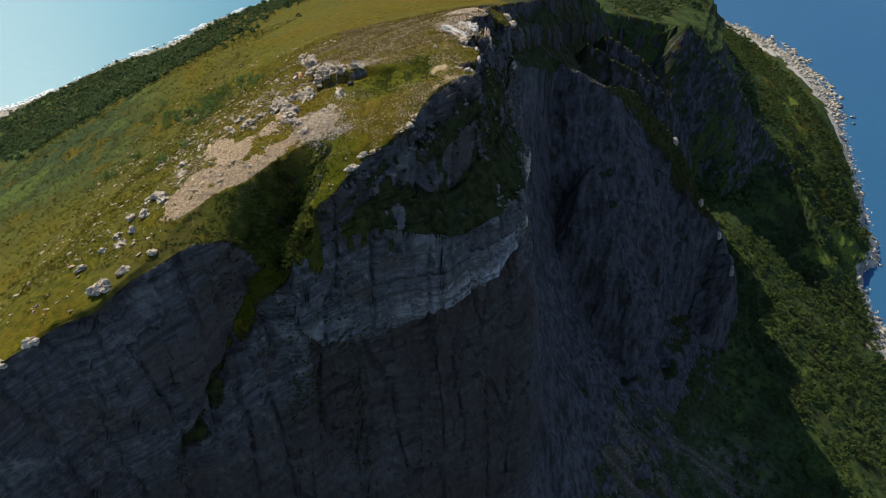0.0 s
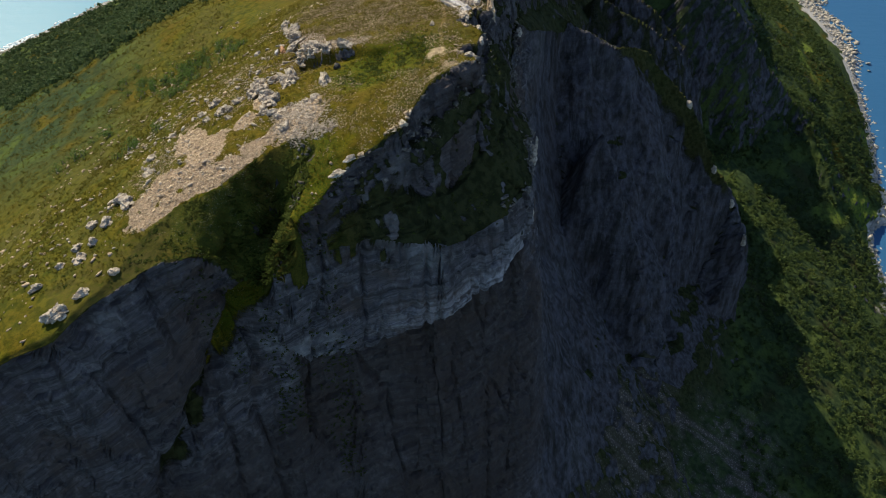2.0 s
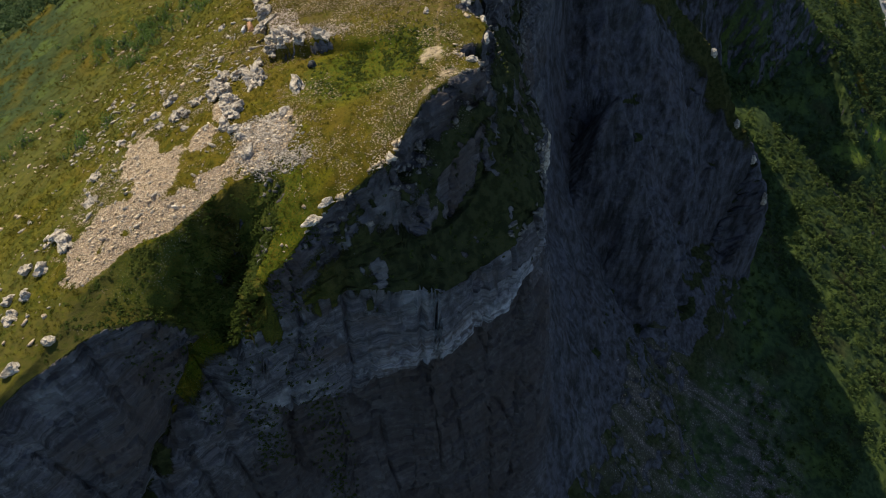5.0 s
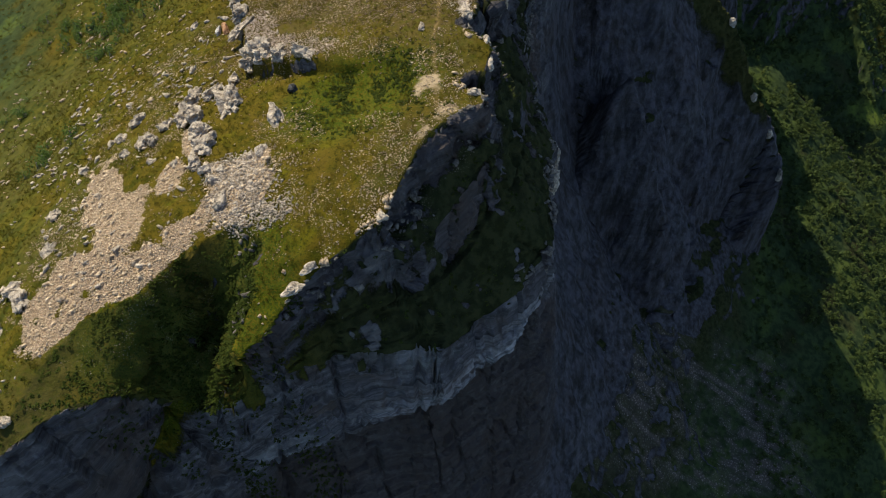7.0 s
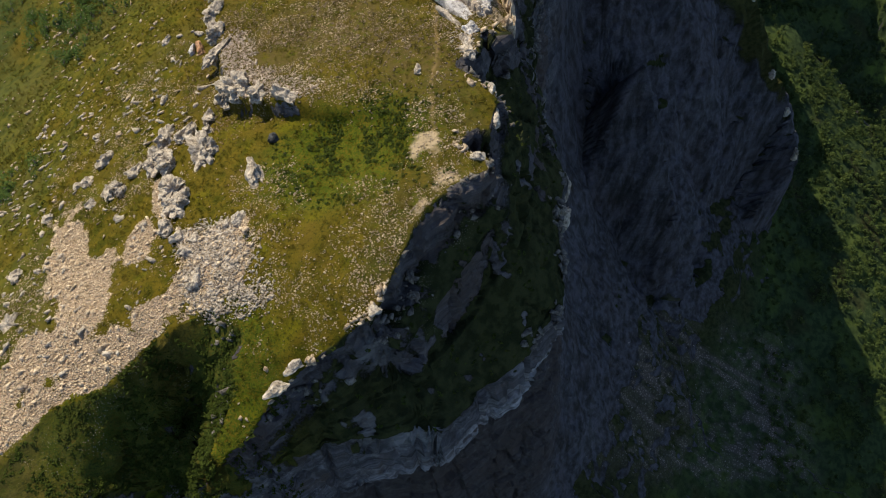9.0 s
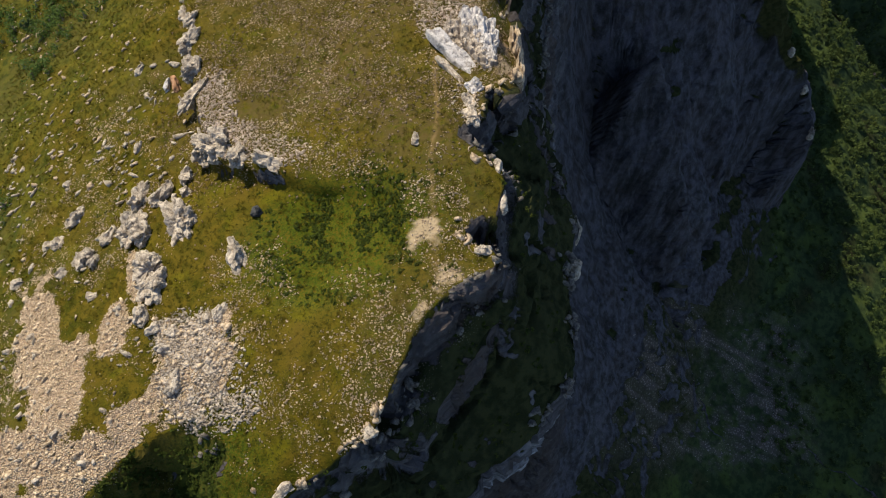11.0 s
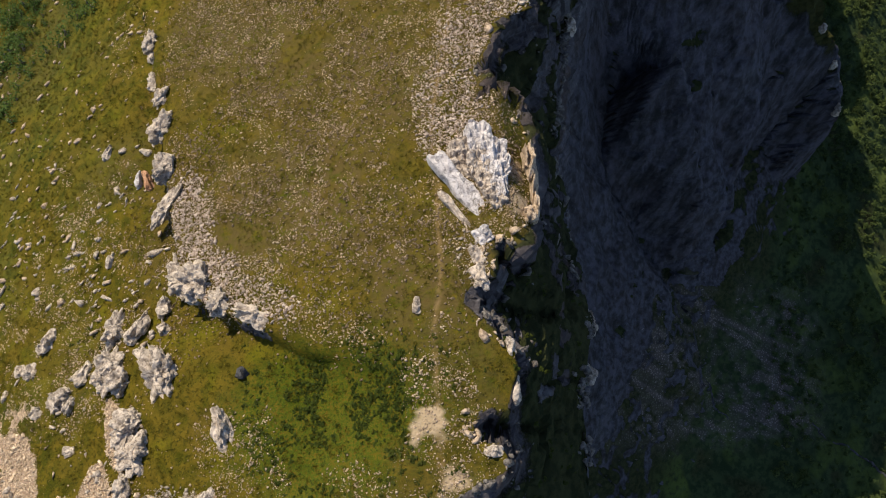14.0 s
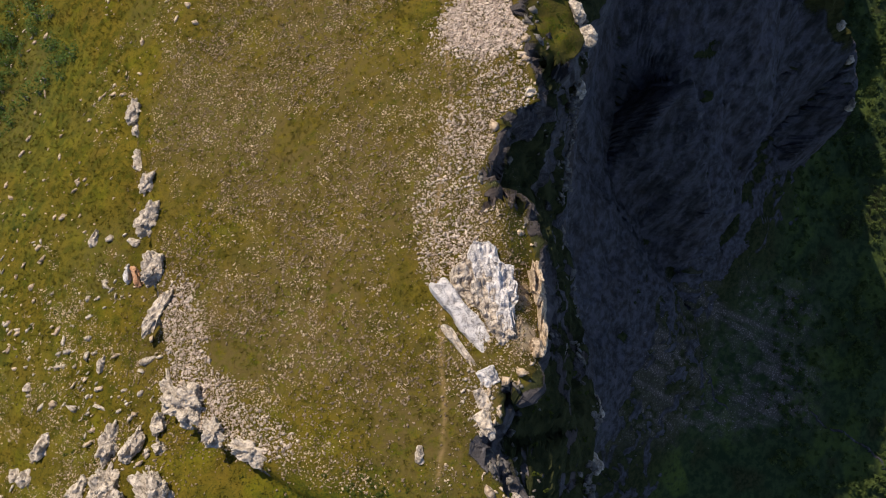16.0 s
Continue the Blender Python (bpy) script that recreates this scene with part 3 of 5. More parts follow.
def land_material():
    m = Mat("mountain_ground")
    rock, scree, stony = m.field("cover_a")
    bare, track, wood = m.field("cover_b")
    shore, talus, lush = m.field("cover_c")
    dry, west_turf, shaded_turf = m.field("cover_d")
    fine, mid, broad = m.noise(2.6, 5, 0.65), m.noise(0.45, 5, 0.6), m.noise(0.07, 4, 0.55)
    tiny = m.noise(9.0, 3, 0.6)
    # turf: olive, straw and heather brown
    turf = m.mix(m.step(0.36, 0.62, mid), (0.045, 0.047, 0.004), (0.110, 0.082, 0.009))
    turf = m.mix(m.math("MULTIPLY", m.step(0.42, 0.66, broad), 0.75), turf, (0.100, 0.074, 0.010))
    turf = m.mix(m.math("MULTIPLY", m.step(0.50, 0.72, m.noise(0.19, 4, 0.6)), 0.55), turf, (0.122, 0.118, 0.006))
    turf = m.mix(m.math("MULTIPLY", lush, m.step(0.35, 0.60, fine)), turf, (0.050, 0.080, 0.007))
    turf = m.mix(m.math("MULTIPLY", m.step(0.52, 0.64, fine), 0.85), turf, (0.026, 0.030, 0.006))
    turf = m.mix(m.math("MULTIPLY", m.step(0.55, 0.70, tiny), 0.7), turf, (0.165, 0.132, 0.018))
    turf = m.mix(m.math("MULTIPLY", west_turf, 0.65), turf, m.mix(m.step(0.4, 0.6, mid), (0.036, 0.052, 0.009), (0.094, 0.098, 0.014)))
    turf = m.mix(m.math("MULTIPLY", dry, m.step(0.30, 0.60, m.noise(0.8, 5, 0.65))), turf, m.mix(fine, (0.058, 0.045, 0.015), (0.122, 0.090, 0.030)))
    turf = m.mix(m.math("MULTIPLY", m.step(0.56, 0.68, m.noise(0.11, 5, 0.6)), m.math("SUBTRACT", 0.28, m.math("MULTIPLY", west_turf, 0.2))), turf, (0.112, 0.066, 0.018))
    # shade on the east side and ledges, painted as dark bluish-green turf
    turf = m.mix(m.math("MULTIPLY", shaded_turf, 0.85), turf, m.mix(m.step(0.4, 0.6, mid), (0.013, 0.019, 0.011), (0.030, 0.039, 0.020)))
    # woodland floor
    turf = m.mix(wood, turf, m.mix(m.step(0.4, 0.6, m.noise(0.3, 4, 0.6)), (0.022, 0.036, 0.015), (0.042, 0.062, 0.024)))
    turf = m.mix(m.math("MULTIPLY", wood, m.math("MULTIPLY", lush, m.step(0.3, 0.55, mid))), turf, (0.105, 0.140, 0.024))
    # bedded grey rock
    tilt = m.node("ShaderNodeMapping", Vector=m.coords((1, 1, 1)), Rotation=(0.0, 0.10, 0.0)).outputs[0]
    level = m.t.nodes.new("ShaderNodeAttribute")
    level.attribute_name = "bedding"
    flat = m.node("ShaderNodeSeparateXYZ", Vector=m.coords())
    plane = m.node("ShaderNodeCombineXYZ", X=flat.outputs[0], Y=flat.outputs[1], Z=level.outputs["Fac"]).outputs[0]
    bent = m.node("ShaderNodeMapping", Vector=plane, Scale=(0.010, 0.010, 0.60)).outputs[0]
    layer = m.noise(1.0, 5, 0.78, bent)
    thin = m.noise(1.0, 3, 0.6, m.node("ShaderNodeMapping", Vector=plane, Scale=(0.035, 0.035, 2.6)).outputs[0])
    block = m.noise(0.55, 7, 0.66, m.coords((1, 1, 0.55)))
    streak = m.noise(1.0, 6, 0.62, m.coords((0.36, 0.36, 0.03)))
    big = m.cells(0.42, m.node("ShaderNodeMapping", Vector=tilt, Scale=(0.7, 0.7, 1.3)).outputs[0])
    big.distance = "CHEBYCHEV"
    small = m.cells(1.35, m.node("ShaderNodeMapping", Vector=tilt, Scale=(0.75, 0.75, 1.4)).outputs[0])
    small.distance = "CHEBYCHEV"
    split = m.math("ADD", m.node("ShaderNodeSeparateColor", Color=big.outputs["Color"]).outputs[0], m.math("MULTIPLY", m.node("ShaderNodeSeparateColor", Color=small.outputs["Color"]).outputs[0], 0.5))
    stain = m.noise(0.045, 4, 0.6)
    stone = m.mix(m.step(0.33, 0.67, layer), (0.044, 0.043, 0.048), (0.165, 0.158, 0.172))
    stone = m.mix(m.math("MULTIPLY", m.step(0.52, 0.62, thin), 0.38), stone, (0.030, 0.029, 0.033))
    stone = m.mix(m.math("MULTIPLY", m.step(0.50, 0.72, block), 0.65), stone, (0.27, 0.262, 0.278))
    stone = m.mix(m.math("MULTIPLY", m.step(0.53, 0.66, streak), 0.75), stone, (0.050, 0.046, 0.046))
    stone = m.mix(m.math("MULTIPLY", m.step(0.48, 0.62, stain), 0.6), stone, (0.100, 0.072, 0.056))
    stone = m.mix(m.math("MULTIPLY", m.step(0.45, 0.30, stain), 0.6), stone, m.mix(block, (0.19, 0.19, 0.205), (0.43, 0.425, 0.435)))
    stone = m.mix(m.math("MULTIPLY", m.step(0.35, 1.2, split), 0.45), stone, (0.060, 0.058, 0.062))
    pale_scar, rock_shade, mossy_shade = m.field("cover_e")
    # east wall: mossy tone together with its bluish shade, put into the colour
    stone = m.mix(m.math("MULTIPLY", mossy_shade, 0.8), stone, m.mix(m.step(0.35, 0.65, streak), m.mix(block, (0.052, 0.051, 0.062), (0.124, 0.121, 0.146)), (0.026, 0.027, 0.027)))
    # shade of the overhang, lower wall and ledges, painted as darker rock
    stone = m.mix(m.math("MULTIPLY", rock_shade, 0.75), stone, m.mix(block, (0.026, 0.022, 0.021), (0.085, 0.070, 0.064)))
    stone = m.mix(m.math("MULTIPLY", pale_scar, m.step(0.3, 0.6, block)), stone, m.mix(m.step(0.35, 0.65, layer), (0.10, 0.10, 0.112), (0.48, 0.475, 0.51)))
    # rubble
    cell = m.cells(3.4)
    rubble = m.mix(m.step(0.0, 0.45, cell.outputs["Distance"]), (0.76, 0.595, 0.43), (0.36, 0.258, 0.17))
    rubble = m.mix(m.math("MULTIPLY", m.step(0.4, 0.7, fine), 0.5), rubble, (0.50, 0.43, 0.37))
    soil = m.mix(fine, (0.40, 0.29, 0.17), (0.55, 0.45, 0.32))
    chip = m.cells(3.3)
    chips = m.step(0.30, 0.18, m.math("ADD", chip.outputs["Distance"], m.math("MULTIPLY", m.step(0.75, 0.25, mid), 0.12)))
    colour = m.mix(m.math("MULTIPLY", m.math("MULTIPLY", chips, m.step(0.15, 0.6, stony)), 0.95), turf, m.mix(fine, (0.30, 0.25, 0.20), (0.56, 0.49, 0.42)))
    colour = m.mix(m.math("MULTIPLY", track, 0.65), colour, (0.25, 0.17, 0.085))
    colour = m.mix(bare, colour, soil)
    broken = m.math("ADD", m.math("MULTIPLY", m.math("SUBTRACT", fine, 0.5), 2.2), m.math("MULTIPLY", m.math("SUBTRACT", mid, 0.5), 1.0))
    colour = m.mix(m.step(0.34, 0.62, m.math("ADD", scree, m.math("MULTIPLY", broken, m.step(0.0, 0.08, scree)))), colour, rubble)
    grey = m.mix(m.step(0.0, 0.5, m.cells(0.9).outputs["Distance"]), (0.30, 0.25, 0.225), (0.095, 0.080, 0.072))
    colour = m.mix(m.math("MULTIPLY", talus, 0.85), colour, grey)
    hard = m.step(0.35, 0.62, m.math("ADD", rock, m.math("MULTIPLY", m.math("SUBTRACT", fine, 0.5), 0.9)))
    colour = m.mix(hard, colour, stone)
    pale = m.mix(m.noise(0.25, 5, 0.65), (0.17, 0.16, 0.15), (0.60, 0.575, 0.545))
    colour = m.mix(m.step(0.3, 0.7, shore), colour, pale)
    ground = m.math("ADD", m.math("MULTIPLY", fine, 0.5), m.math("MULTIPLY", mid, 0.7))
    rocky = m.math("ADD", m.math("ADD", m.math("MULTIPLY", block, 1.6), m.math("MULTIPLY", split, 0.9)), m.math("ADD", m.math("ADD", m.math("MULTIPLY", layer, m.math("SUBTRACT", 1.6, m.math("MULTIPLY", mossy_shade, 1.2))), m.math("MULTIPLY", thin, m.math("SUBTRACT", 0.7, m.math("MULTIPLY", mossy_shade, 0.5)))), m.math("MULTIPLY", streak, -1.0)))
    high = m.math("ADD", ground, m.math("MULTIPLY", hard, rocky))
    high = m.math("SUBTRACT", high, m.math("MULTIPLY", m.math("MAXIMUM", scree, m.math("MULTIPLY", stony, chips)), m.math("MULTIPLY", cell.outputs["Distance"], 1.2)))
    return m.done(colour, 0.92, high, 0.8, 0.45, 0.03)


def sea_material():
    m = Mat("sea_water")
    swell = m.noise(0.05, 4, 0.6, m.coords((1.0, 2.2, 1)))
    chop = m.noise(0.6, 4, 0.6)
    where = m.node("ShaderNodeSeparateXYZ", Vector=m.coords()).outputs[0]
    deep = m.mix(m.noise(0.004, 3, 0.5), (0.022, 0.092, 0.210), (0.030, 0.115, 0.245))
    deep = m.mix(m.step(150.0, -500.0, where), deep, (0.085, 0.29, 0.42))
    m.put(m.bsdf, "IOR", 1.33)
    return m.done(deep, 0.42, m.math("ADD", swell, m.math("MULTIPLY", chop, 0.12)), 0.22, 1.0, 0.3)


LAND, SEA = land_material(), sea_material()

# ---- ground and sea ----
land = sheet("ground", verts, rows_, cols_)
attribute(land, "cover_a", cov[0], cov[1], cov[2])
attribute(land, "cover_b", cov[3], cov[4], cov[5])
attribute(land, "cover_c", cov[6], cov[7], cov[8])
scar = 0.85 * face * ramp(-0.5, 1.5, gz_ - rim) * ramp(15, 2, gz_ - rim + 4 * grain(gx_ / 6, gy_ / 6, seed=46)) * ramp(-26, 4, gx_ + 5 * grain(gx_ / 9, gz_ / 5, seed=47))
# painted shade: below the rim, down the south wall and on its west end
rock_shade = np.maximum.reduce([face * ramp(0.6, -1.5, gz_ - rim), ramp(276, 246, bed_0) * ramp(180, 165, gy_) * (1 - east_wall), 0.3 * ramp(-38, -52, gx_) * ramp(170, 150, gy_)])
# ledges get half the painted shade; third channel darkens the east wall
attribute(land, "cover_e", scar, np.maximum(rock_shade, 0.5 * ledge_zone), ramp(29, 44, gx_ + 4 * grain(gx_ / 11, gy_ / 11, gz_ / 50, seed=48)))
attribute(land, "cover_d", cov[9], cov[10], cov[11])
land.attributes.new("bedding", "FLOAT", "POINT").data.foreach_set("value", bed_0.astype(np.float32).ravel())
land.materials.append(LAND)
land.polygons.foreach_set("use_smooth", ((steep < 0.5) | inside)[:-1, :-1].ravel())
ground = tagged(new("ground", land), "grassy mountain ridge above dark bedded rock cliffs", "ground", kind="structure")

sea_rings = []
for k in range(48):
    r = 30 + 4600 * (k / 47) ** 2
    for a in range(72):
        sea_rings.append((r * math.cos(a * math.pi / 36), 400 + r * math.sin(a * math.pi / 36), 0.0))
sea_me = bpy.data.meshes.new("water")
sea_me.from_pydata(sea_rings, [], [(k * 72 + a, k * 72 + (a + 1) % 72, k * 72 + 72 + (a + 1) % 72, k * 72 + 72 + a) for k in range(47) for a in range(72)])
sea_me.materials.append(SEA)
tagged(new("water", sea_me), "open blue sea round the foot of the mountain", "sea", kind="structure")


# ---- helpers for things ----
rng = np.random.default_rng(7)


def part(name, bm, material, parent, label=""):
    me = bpy.data.meshes.new(name)
    bm.to_mesh(me)
    bm.free()
    me.materials.append(material)
    ob = new(name, me)
    ob.parent = parent
    return tagged(ob, label)


def ground_at(x, y):
    """The height of the turf, with its hummocks."""
    x, y = np.atleast_1d(np.asarray(x, float)), np.atleast_1d(np.asarray(y, float))
    return height(x, y) + 0.30 * fractal(x / 9, y / 9, None, 3, 41) + 0.10 * grain(x / 1.3, y / 1.3, None, 44)


def slope_at(x, y, e=0.7):
    zx, zy = (height(x + e, y) - height(x - e, y)) / (2 * e), (height(x, y + e) - height(x, y - e)) / (2 * e)
    return 1 / np.sqrt(1 + zx * zx + zy * zy)


def stone_material(name, dark, light, lichen):
    m = Mat(name)
    m.place = m.t.nodes.new("ShaderNodeNewGeometry").outputs["Position"]
    pick = m.t.nodes.new("ShaderNodeNewGeometry").outputs["Random Per Island"]
    fine, mid = m.noise(3.2, 6, 0.68), m.noise(0.9, 5, 0.6)
    c = m.mix(m.step(0.32, 0.62, mid), dark, light)
    c = m.mix(m.math("MULTIPLY", m.step(0.51, 0.66, fine), 0.65), c, tuple(v * 0.4 for v in dark))
    c = m.mix(m.math("MULTIPLY", m.step(0.55, 0.70, m.noise(1.7, 5, 0.7)), 0.65), c, lichen)
    c = m.mix(m.math("MULTIPLY", pick, 0.35), c, dark)
    ridge = m.math("ABSOLUTE", m.math("SUBTRACT", m.noise(0.75, 5, 0.6, None, 0.8), 0.5))
    crack = m.step(0.0, 0.03, ridge)
    c = m.mix(m.math("MULTIPLY", m.math("SUBTRACT", 1.0, crack), 0.55), c, tuple(v * 0.3 for v in dark))
    return m.done(c, 0.93, m.math("ADD", m.math("MULTIPLY", fine, 0.6), m.math("ADD", mid, m.math("MULTIPLY", crack, 0.3))), 0.9, 0.25, 0.05)


ROCK = stone_material("lichened_rock", (0.33, 0.275, 0.22), (0.63, 0.55, 0.465), (0.70, 0.62, 0.54))
BOULDER_ROCK = stone_material("grey_boulder", (0.34, 0.285, 0.225), (0.65, 0.565, 0.465), (0.73, 0.645, 0.545))
SHORE_ROCK = stone_material("shore_rock", (0.28, 0.255, 0.22), (0.62, 0.57, 0.49), (0.66, 0.61, 0.53))
DARK_ROCK = stone_material("dark_rock", (0.06, 0.06, 0.062), (0.10, 0.10, 0.10), (0.14, 0.14, 0.13))
# stone darkened in its colour to suit the shade below the brink
SHADED_LEDGE_ROCK = stone_material("ledge_rock", (0.11, 0.10, 0.09), (0.24, 0.22, 0.195), (0.32, 0.295, 0.26))
RUST_ROCK = stone_material("rust_rock", (0.42, 0.22, 0.12), (0.56, 0.33, 0.20), (0.55, 0.40, 0.28))
PALE_ROCK = stone_material("pale_slab_rock", (0.48, 0.45, 0.44), (0.66, 0.63, 0.62), (0.70, 0.67, 0.66))
RUBBLE = stone_material("scree_stone", (0.48, 0.365, 0.245), (0.80, 0.64, 0.46), (0.76, 0.64, 0.50))
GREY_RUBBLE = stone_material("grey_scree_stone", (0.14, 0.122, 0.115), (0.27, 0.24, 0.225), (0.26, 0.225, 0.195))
FIELD_ROCK = stone_material("tan_field_stone", (0.36, 0.27, 0.185), (0.66, 0.53, 0.395), (0.68, 0.57, 0.45))
APRON_ROCK = stone_material("pink_grey_stone", (0.38, 0.30, 0.245), (0.68, 0.57, 0.485), (0.74, 0.65, 0.575))
DULL_ROCK = stone_material("dull_turf_stone", (0.21, 0.155, 0.105), (0.37, 0.285, 0.20), (0.40, 0.32, 0.24))


def leaf_material(name, dark, light, warm):
    m = Mat(name)
    pick = m.t.nodes.new("ShaderNodeNewGeometry").outputs["Random Per Island"]
    c = m.mix(pick, dark, light)
    c = m.mix(m.math("MULTIPLY", m.step(0.5, 0.7, m.noise(0.05, 3, 0.5)), 0.6), c, warm)
    c = m.mix(m.math("MULTIPLY", m.step(0.5, 0.7, m.noise(0.9, 3, 0.6)), 0.4), c, tuple(v * 0.6 for v in dark))
    m.done(c, 0.7, None, spec=0.06)
    glow = m.node("ShaderNodeBsdfTranslucent", Color=c).outputs[0]
    both = m.node("ShaderNodeMixShader", Fac=0.38).outputs[0]
    m.put(both.node, "1", m.bsdf.outputs[0])
    m.put(both.node, "2", glow)
    m.t.links.new(both, m.t.nodes["Material Output"].inputs["Surface"])
    return m.m


BIRCH = leaf_material("birch_leaves", (0.044, 0.068, 0.022), (0.080, 0.114, 0.034), (0.092, 0.114, 0.030))
HILL_BIRCH = leaf_material("hillside_birch_leaves", (0.050, 0.082, 0.032), (0.086, 0.126, 0.048), (0.100, 0.126, 0.046))
WILLOW = leaf_material("willow_leaves", (0.065, 0.115, 0.030), (0.125, 0.19, 0.045), (0.13, 0.18, 0.05))
SCRUB = leaf_material("crowberry_scrub", (0.034, 0.050, 0.010), (0.068, 0.092, 0.015), (0.075, 0.082, 0.018))
BLADES = leaf_material("grass_blades", (0.066, 0.062, 0.007), (0.165, 0.140, 0.020), (0.175, 0.135, 0.026))
bark = Mat("birch_bark")
BARK = bark.done(bark.mix(bark.noise(3.0, 4, 0.6), (0.16, 0.14, 0.12), (0.45, 0.43, 0.40)), 0.85)


def facets(points, seed, count, flat, off=(0.0, 0.0, 0.0)):
    """Radii of a worn block with that many flat sides, set off from the middle, along unit directions."""
    r = np.random.default_rng(seed)
    n = r.normal(size=(count, 3))
    n[:2] = [(1.0, 0.25, 0.15), (-0.9, 0.4, 0.2)] + 0.2 * n[:2]
    n /= np.linalg.norm(n, axis=1, keepdims=True)
    h = np.maximum(r.uniform(1 - flat, 1.0, count) + n @ np.asarray(off), 0.12)
    dots = points @ n.T
    return np.min(np.where(dots > 0.06, h / np.maximum(dots, 0.06), 9.0), axis=1)


def rock_mesh(name, size, seed, detail=4, sides=9, flat=0.6, rough=0.06, bedding=0.0):
    bm = bmesh.new()
    bmesh.ops.create_icosphere(bm, subdivisions=detail, radius=1.0)
    p = np.array([v.co for v in bm.verts])
    s = np.array(size) / 2
    rad = np.zeros(len(p))
    pick = np.random.default_rng(seed + 700)
    for k in range(4):
        off = pick.normal(size=3) * np.array([0.26, 0.26, 0.12]) * (k > 0)
        rad = np.maximum(rad, facets(p, seed + 37 * k, sides, flat, off) * (1.1 if k == 0 else pick.uniform(0.8, 1.0)))
    rad = np.minimum(rad, 1.25)
    w = p * rad[:, None] * s
    k = seed * 3.7
    wob = fractal(w[:, 0] / 1.3 + k, w[:, 1] / 1.3 - k, w[:, 2] / 1.3, 2, seed)
    split = np.tanh(4 * grain(w[:, 0] / 0.9 + k, w[:, 1] / 0.9 + 0.3 * wob, w[:, 2] / 0.7, seed + 3))
    fine = grain(w[:, 0] / 0.3 + k, w[:, 1] / 0.3, w[:, 2] / 0.3, seed + 5)
    lay = np.tanh(3 * grain(w[:, 2] / 0.45 + 0.25 * wob, w[:, 0] / 6, w[:, 1] / 6, seed + 9)) * bedding
    crease = ramp(0.16, 0.0, np.abs(grain(w[:, 0] / 1.1 - k, w[:, 1] / 1.1 + k, w[:, 2] / 1.1, seed + 11)))
    bulge = np.abs(grain(w[:, 0] / 2.4 + k, w[:, 1] / 2.4 + k, w[:, 2] / 2.4, seed + 13))
    w *= (1 + 1.2 * rough * wob + 1.3 * rough * split + 0.8 * rough * fine + lay - 1.4 * rough * crease - 0.9 * rough * bulge)[:, None]
    for v, c in zip(bm.verts, w):
        v.co = c
    return bm


def slab_mesh(size, seed, rough):
    """A long block with worn corners, ribbed and cracked along its length."""
    bm = bmesh.new()
    bmesh.ops.create_icosphere(bm, subdivisions=5, radius=1.0)
    p = np.array([v.co for v in bm.verts])
    s = np.array(size) / 2
    w = p / (np.sum(np.abs(p) ** 7, axis=1) ** (1 / 7))[:, None] * s
    k = seed * 2.9
    ends = grain(w[:, 0] / 0.9 + k, w[:, 2] / 2, seed=seed) * ramp(0.6, 1.0, np.abs(w[:, 1]) / s[1])
    w[:, 1] *= 1 + 0.10 * ends
    w[:, 0] *= 1 + 0.28 * grain(w[:, 1] / 2.2 + k, w[:, 2] / 3, seed=seed + 1) * (rough * 10 + 0.2)
    ridge = np.abs(grain(w[:, 0] / 0.55 + k, w[:, 1] / 2.6, seed=seed + 2))
    lumps = fractal(w[:, 0] / 0.8 + k, w[:, 1] / 1.0, w[:, 2] / 0.8, 3, seed + 3)
    crack = ramp(0.10, 0.0, np.abs(grain(w[:, 0] / 1.3 - k, w[:, 1] / 1.6 + k, seed=seed + 4)))
    w[:, 2] += s[2] * rough * (4.5 * lumps - 4.0 * ridge - 3.0 * crack) * (w[:, 2] > 0)
    w[:, :2] *= (1 + rough * 0.8 * lumps)[:, None]
    for v, c in zip(bm.verts, w):
        v.co = c
    return bm


def boulder(x, y, size, turn, seed, material=BOULDER_ROCK, name="boulder", label="", group="", sink=0.22, tilt=(0, 0), **shape):
    bm = rock_mesh(name, size, seed, **shape)
    z = float(ground_at(x, y)[0])
    me = bpy.data.meshes.new(name)
    bm.to_mesh(me)
    bm.free()
    me.materials.append(material)
    for f in me.polygons:
        f.use_smooth = False
    ob = new(name, me)
    ob.matrix_world = pose(x, y, z + size[2] * (0.5 - sink), tilt[0], tilt[1], turn)
    return tagged(ob, label or "weathered pale grey boulder lying on the turf", "boulder", group)


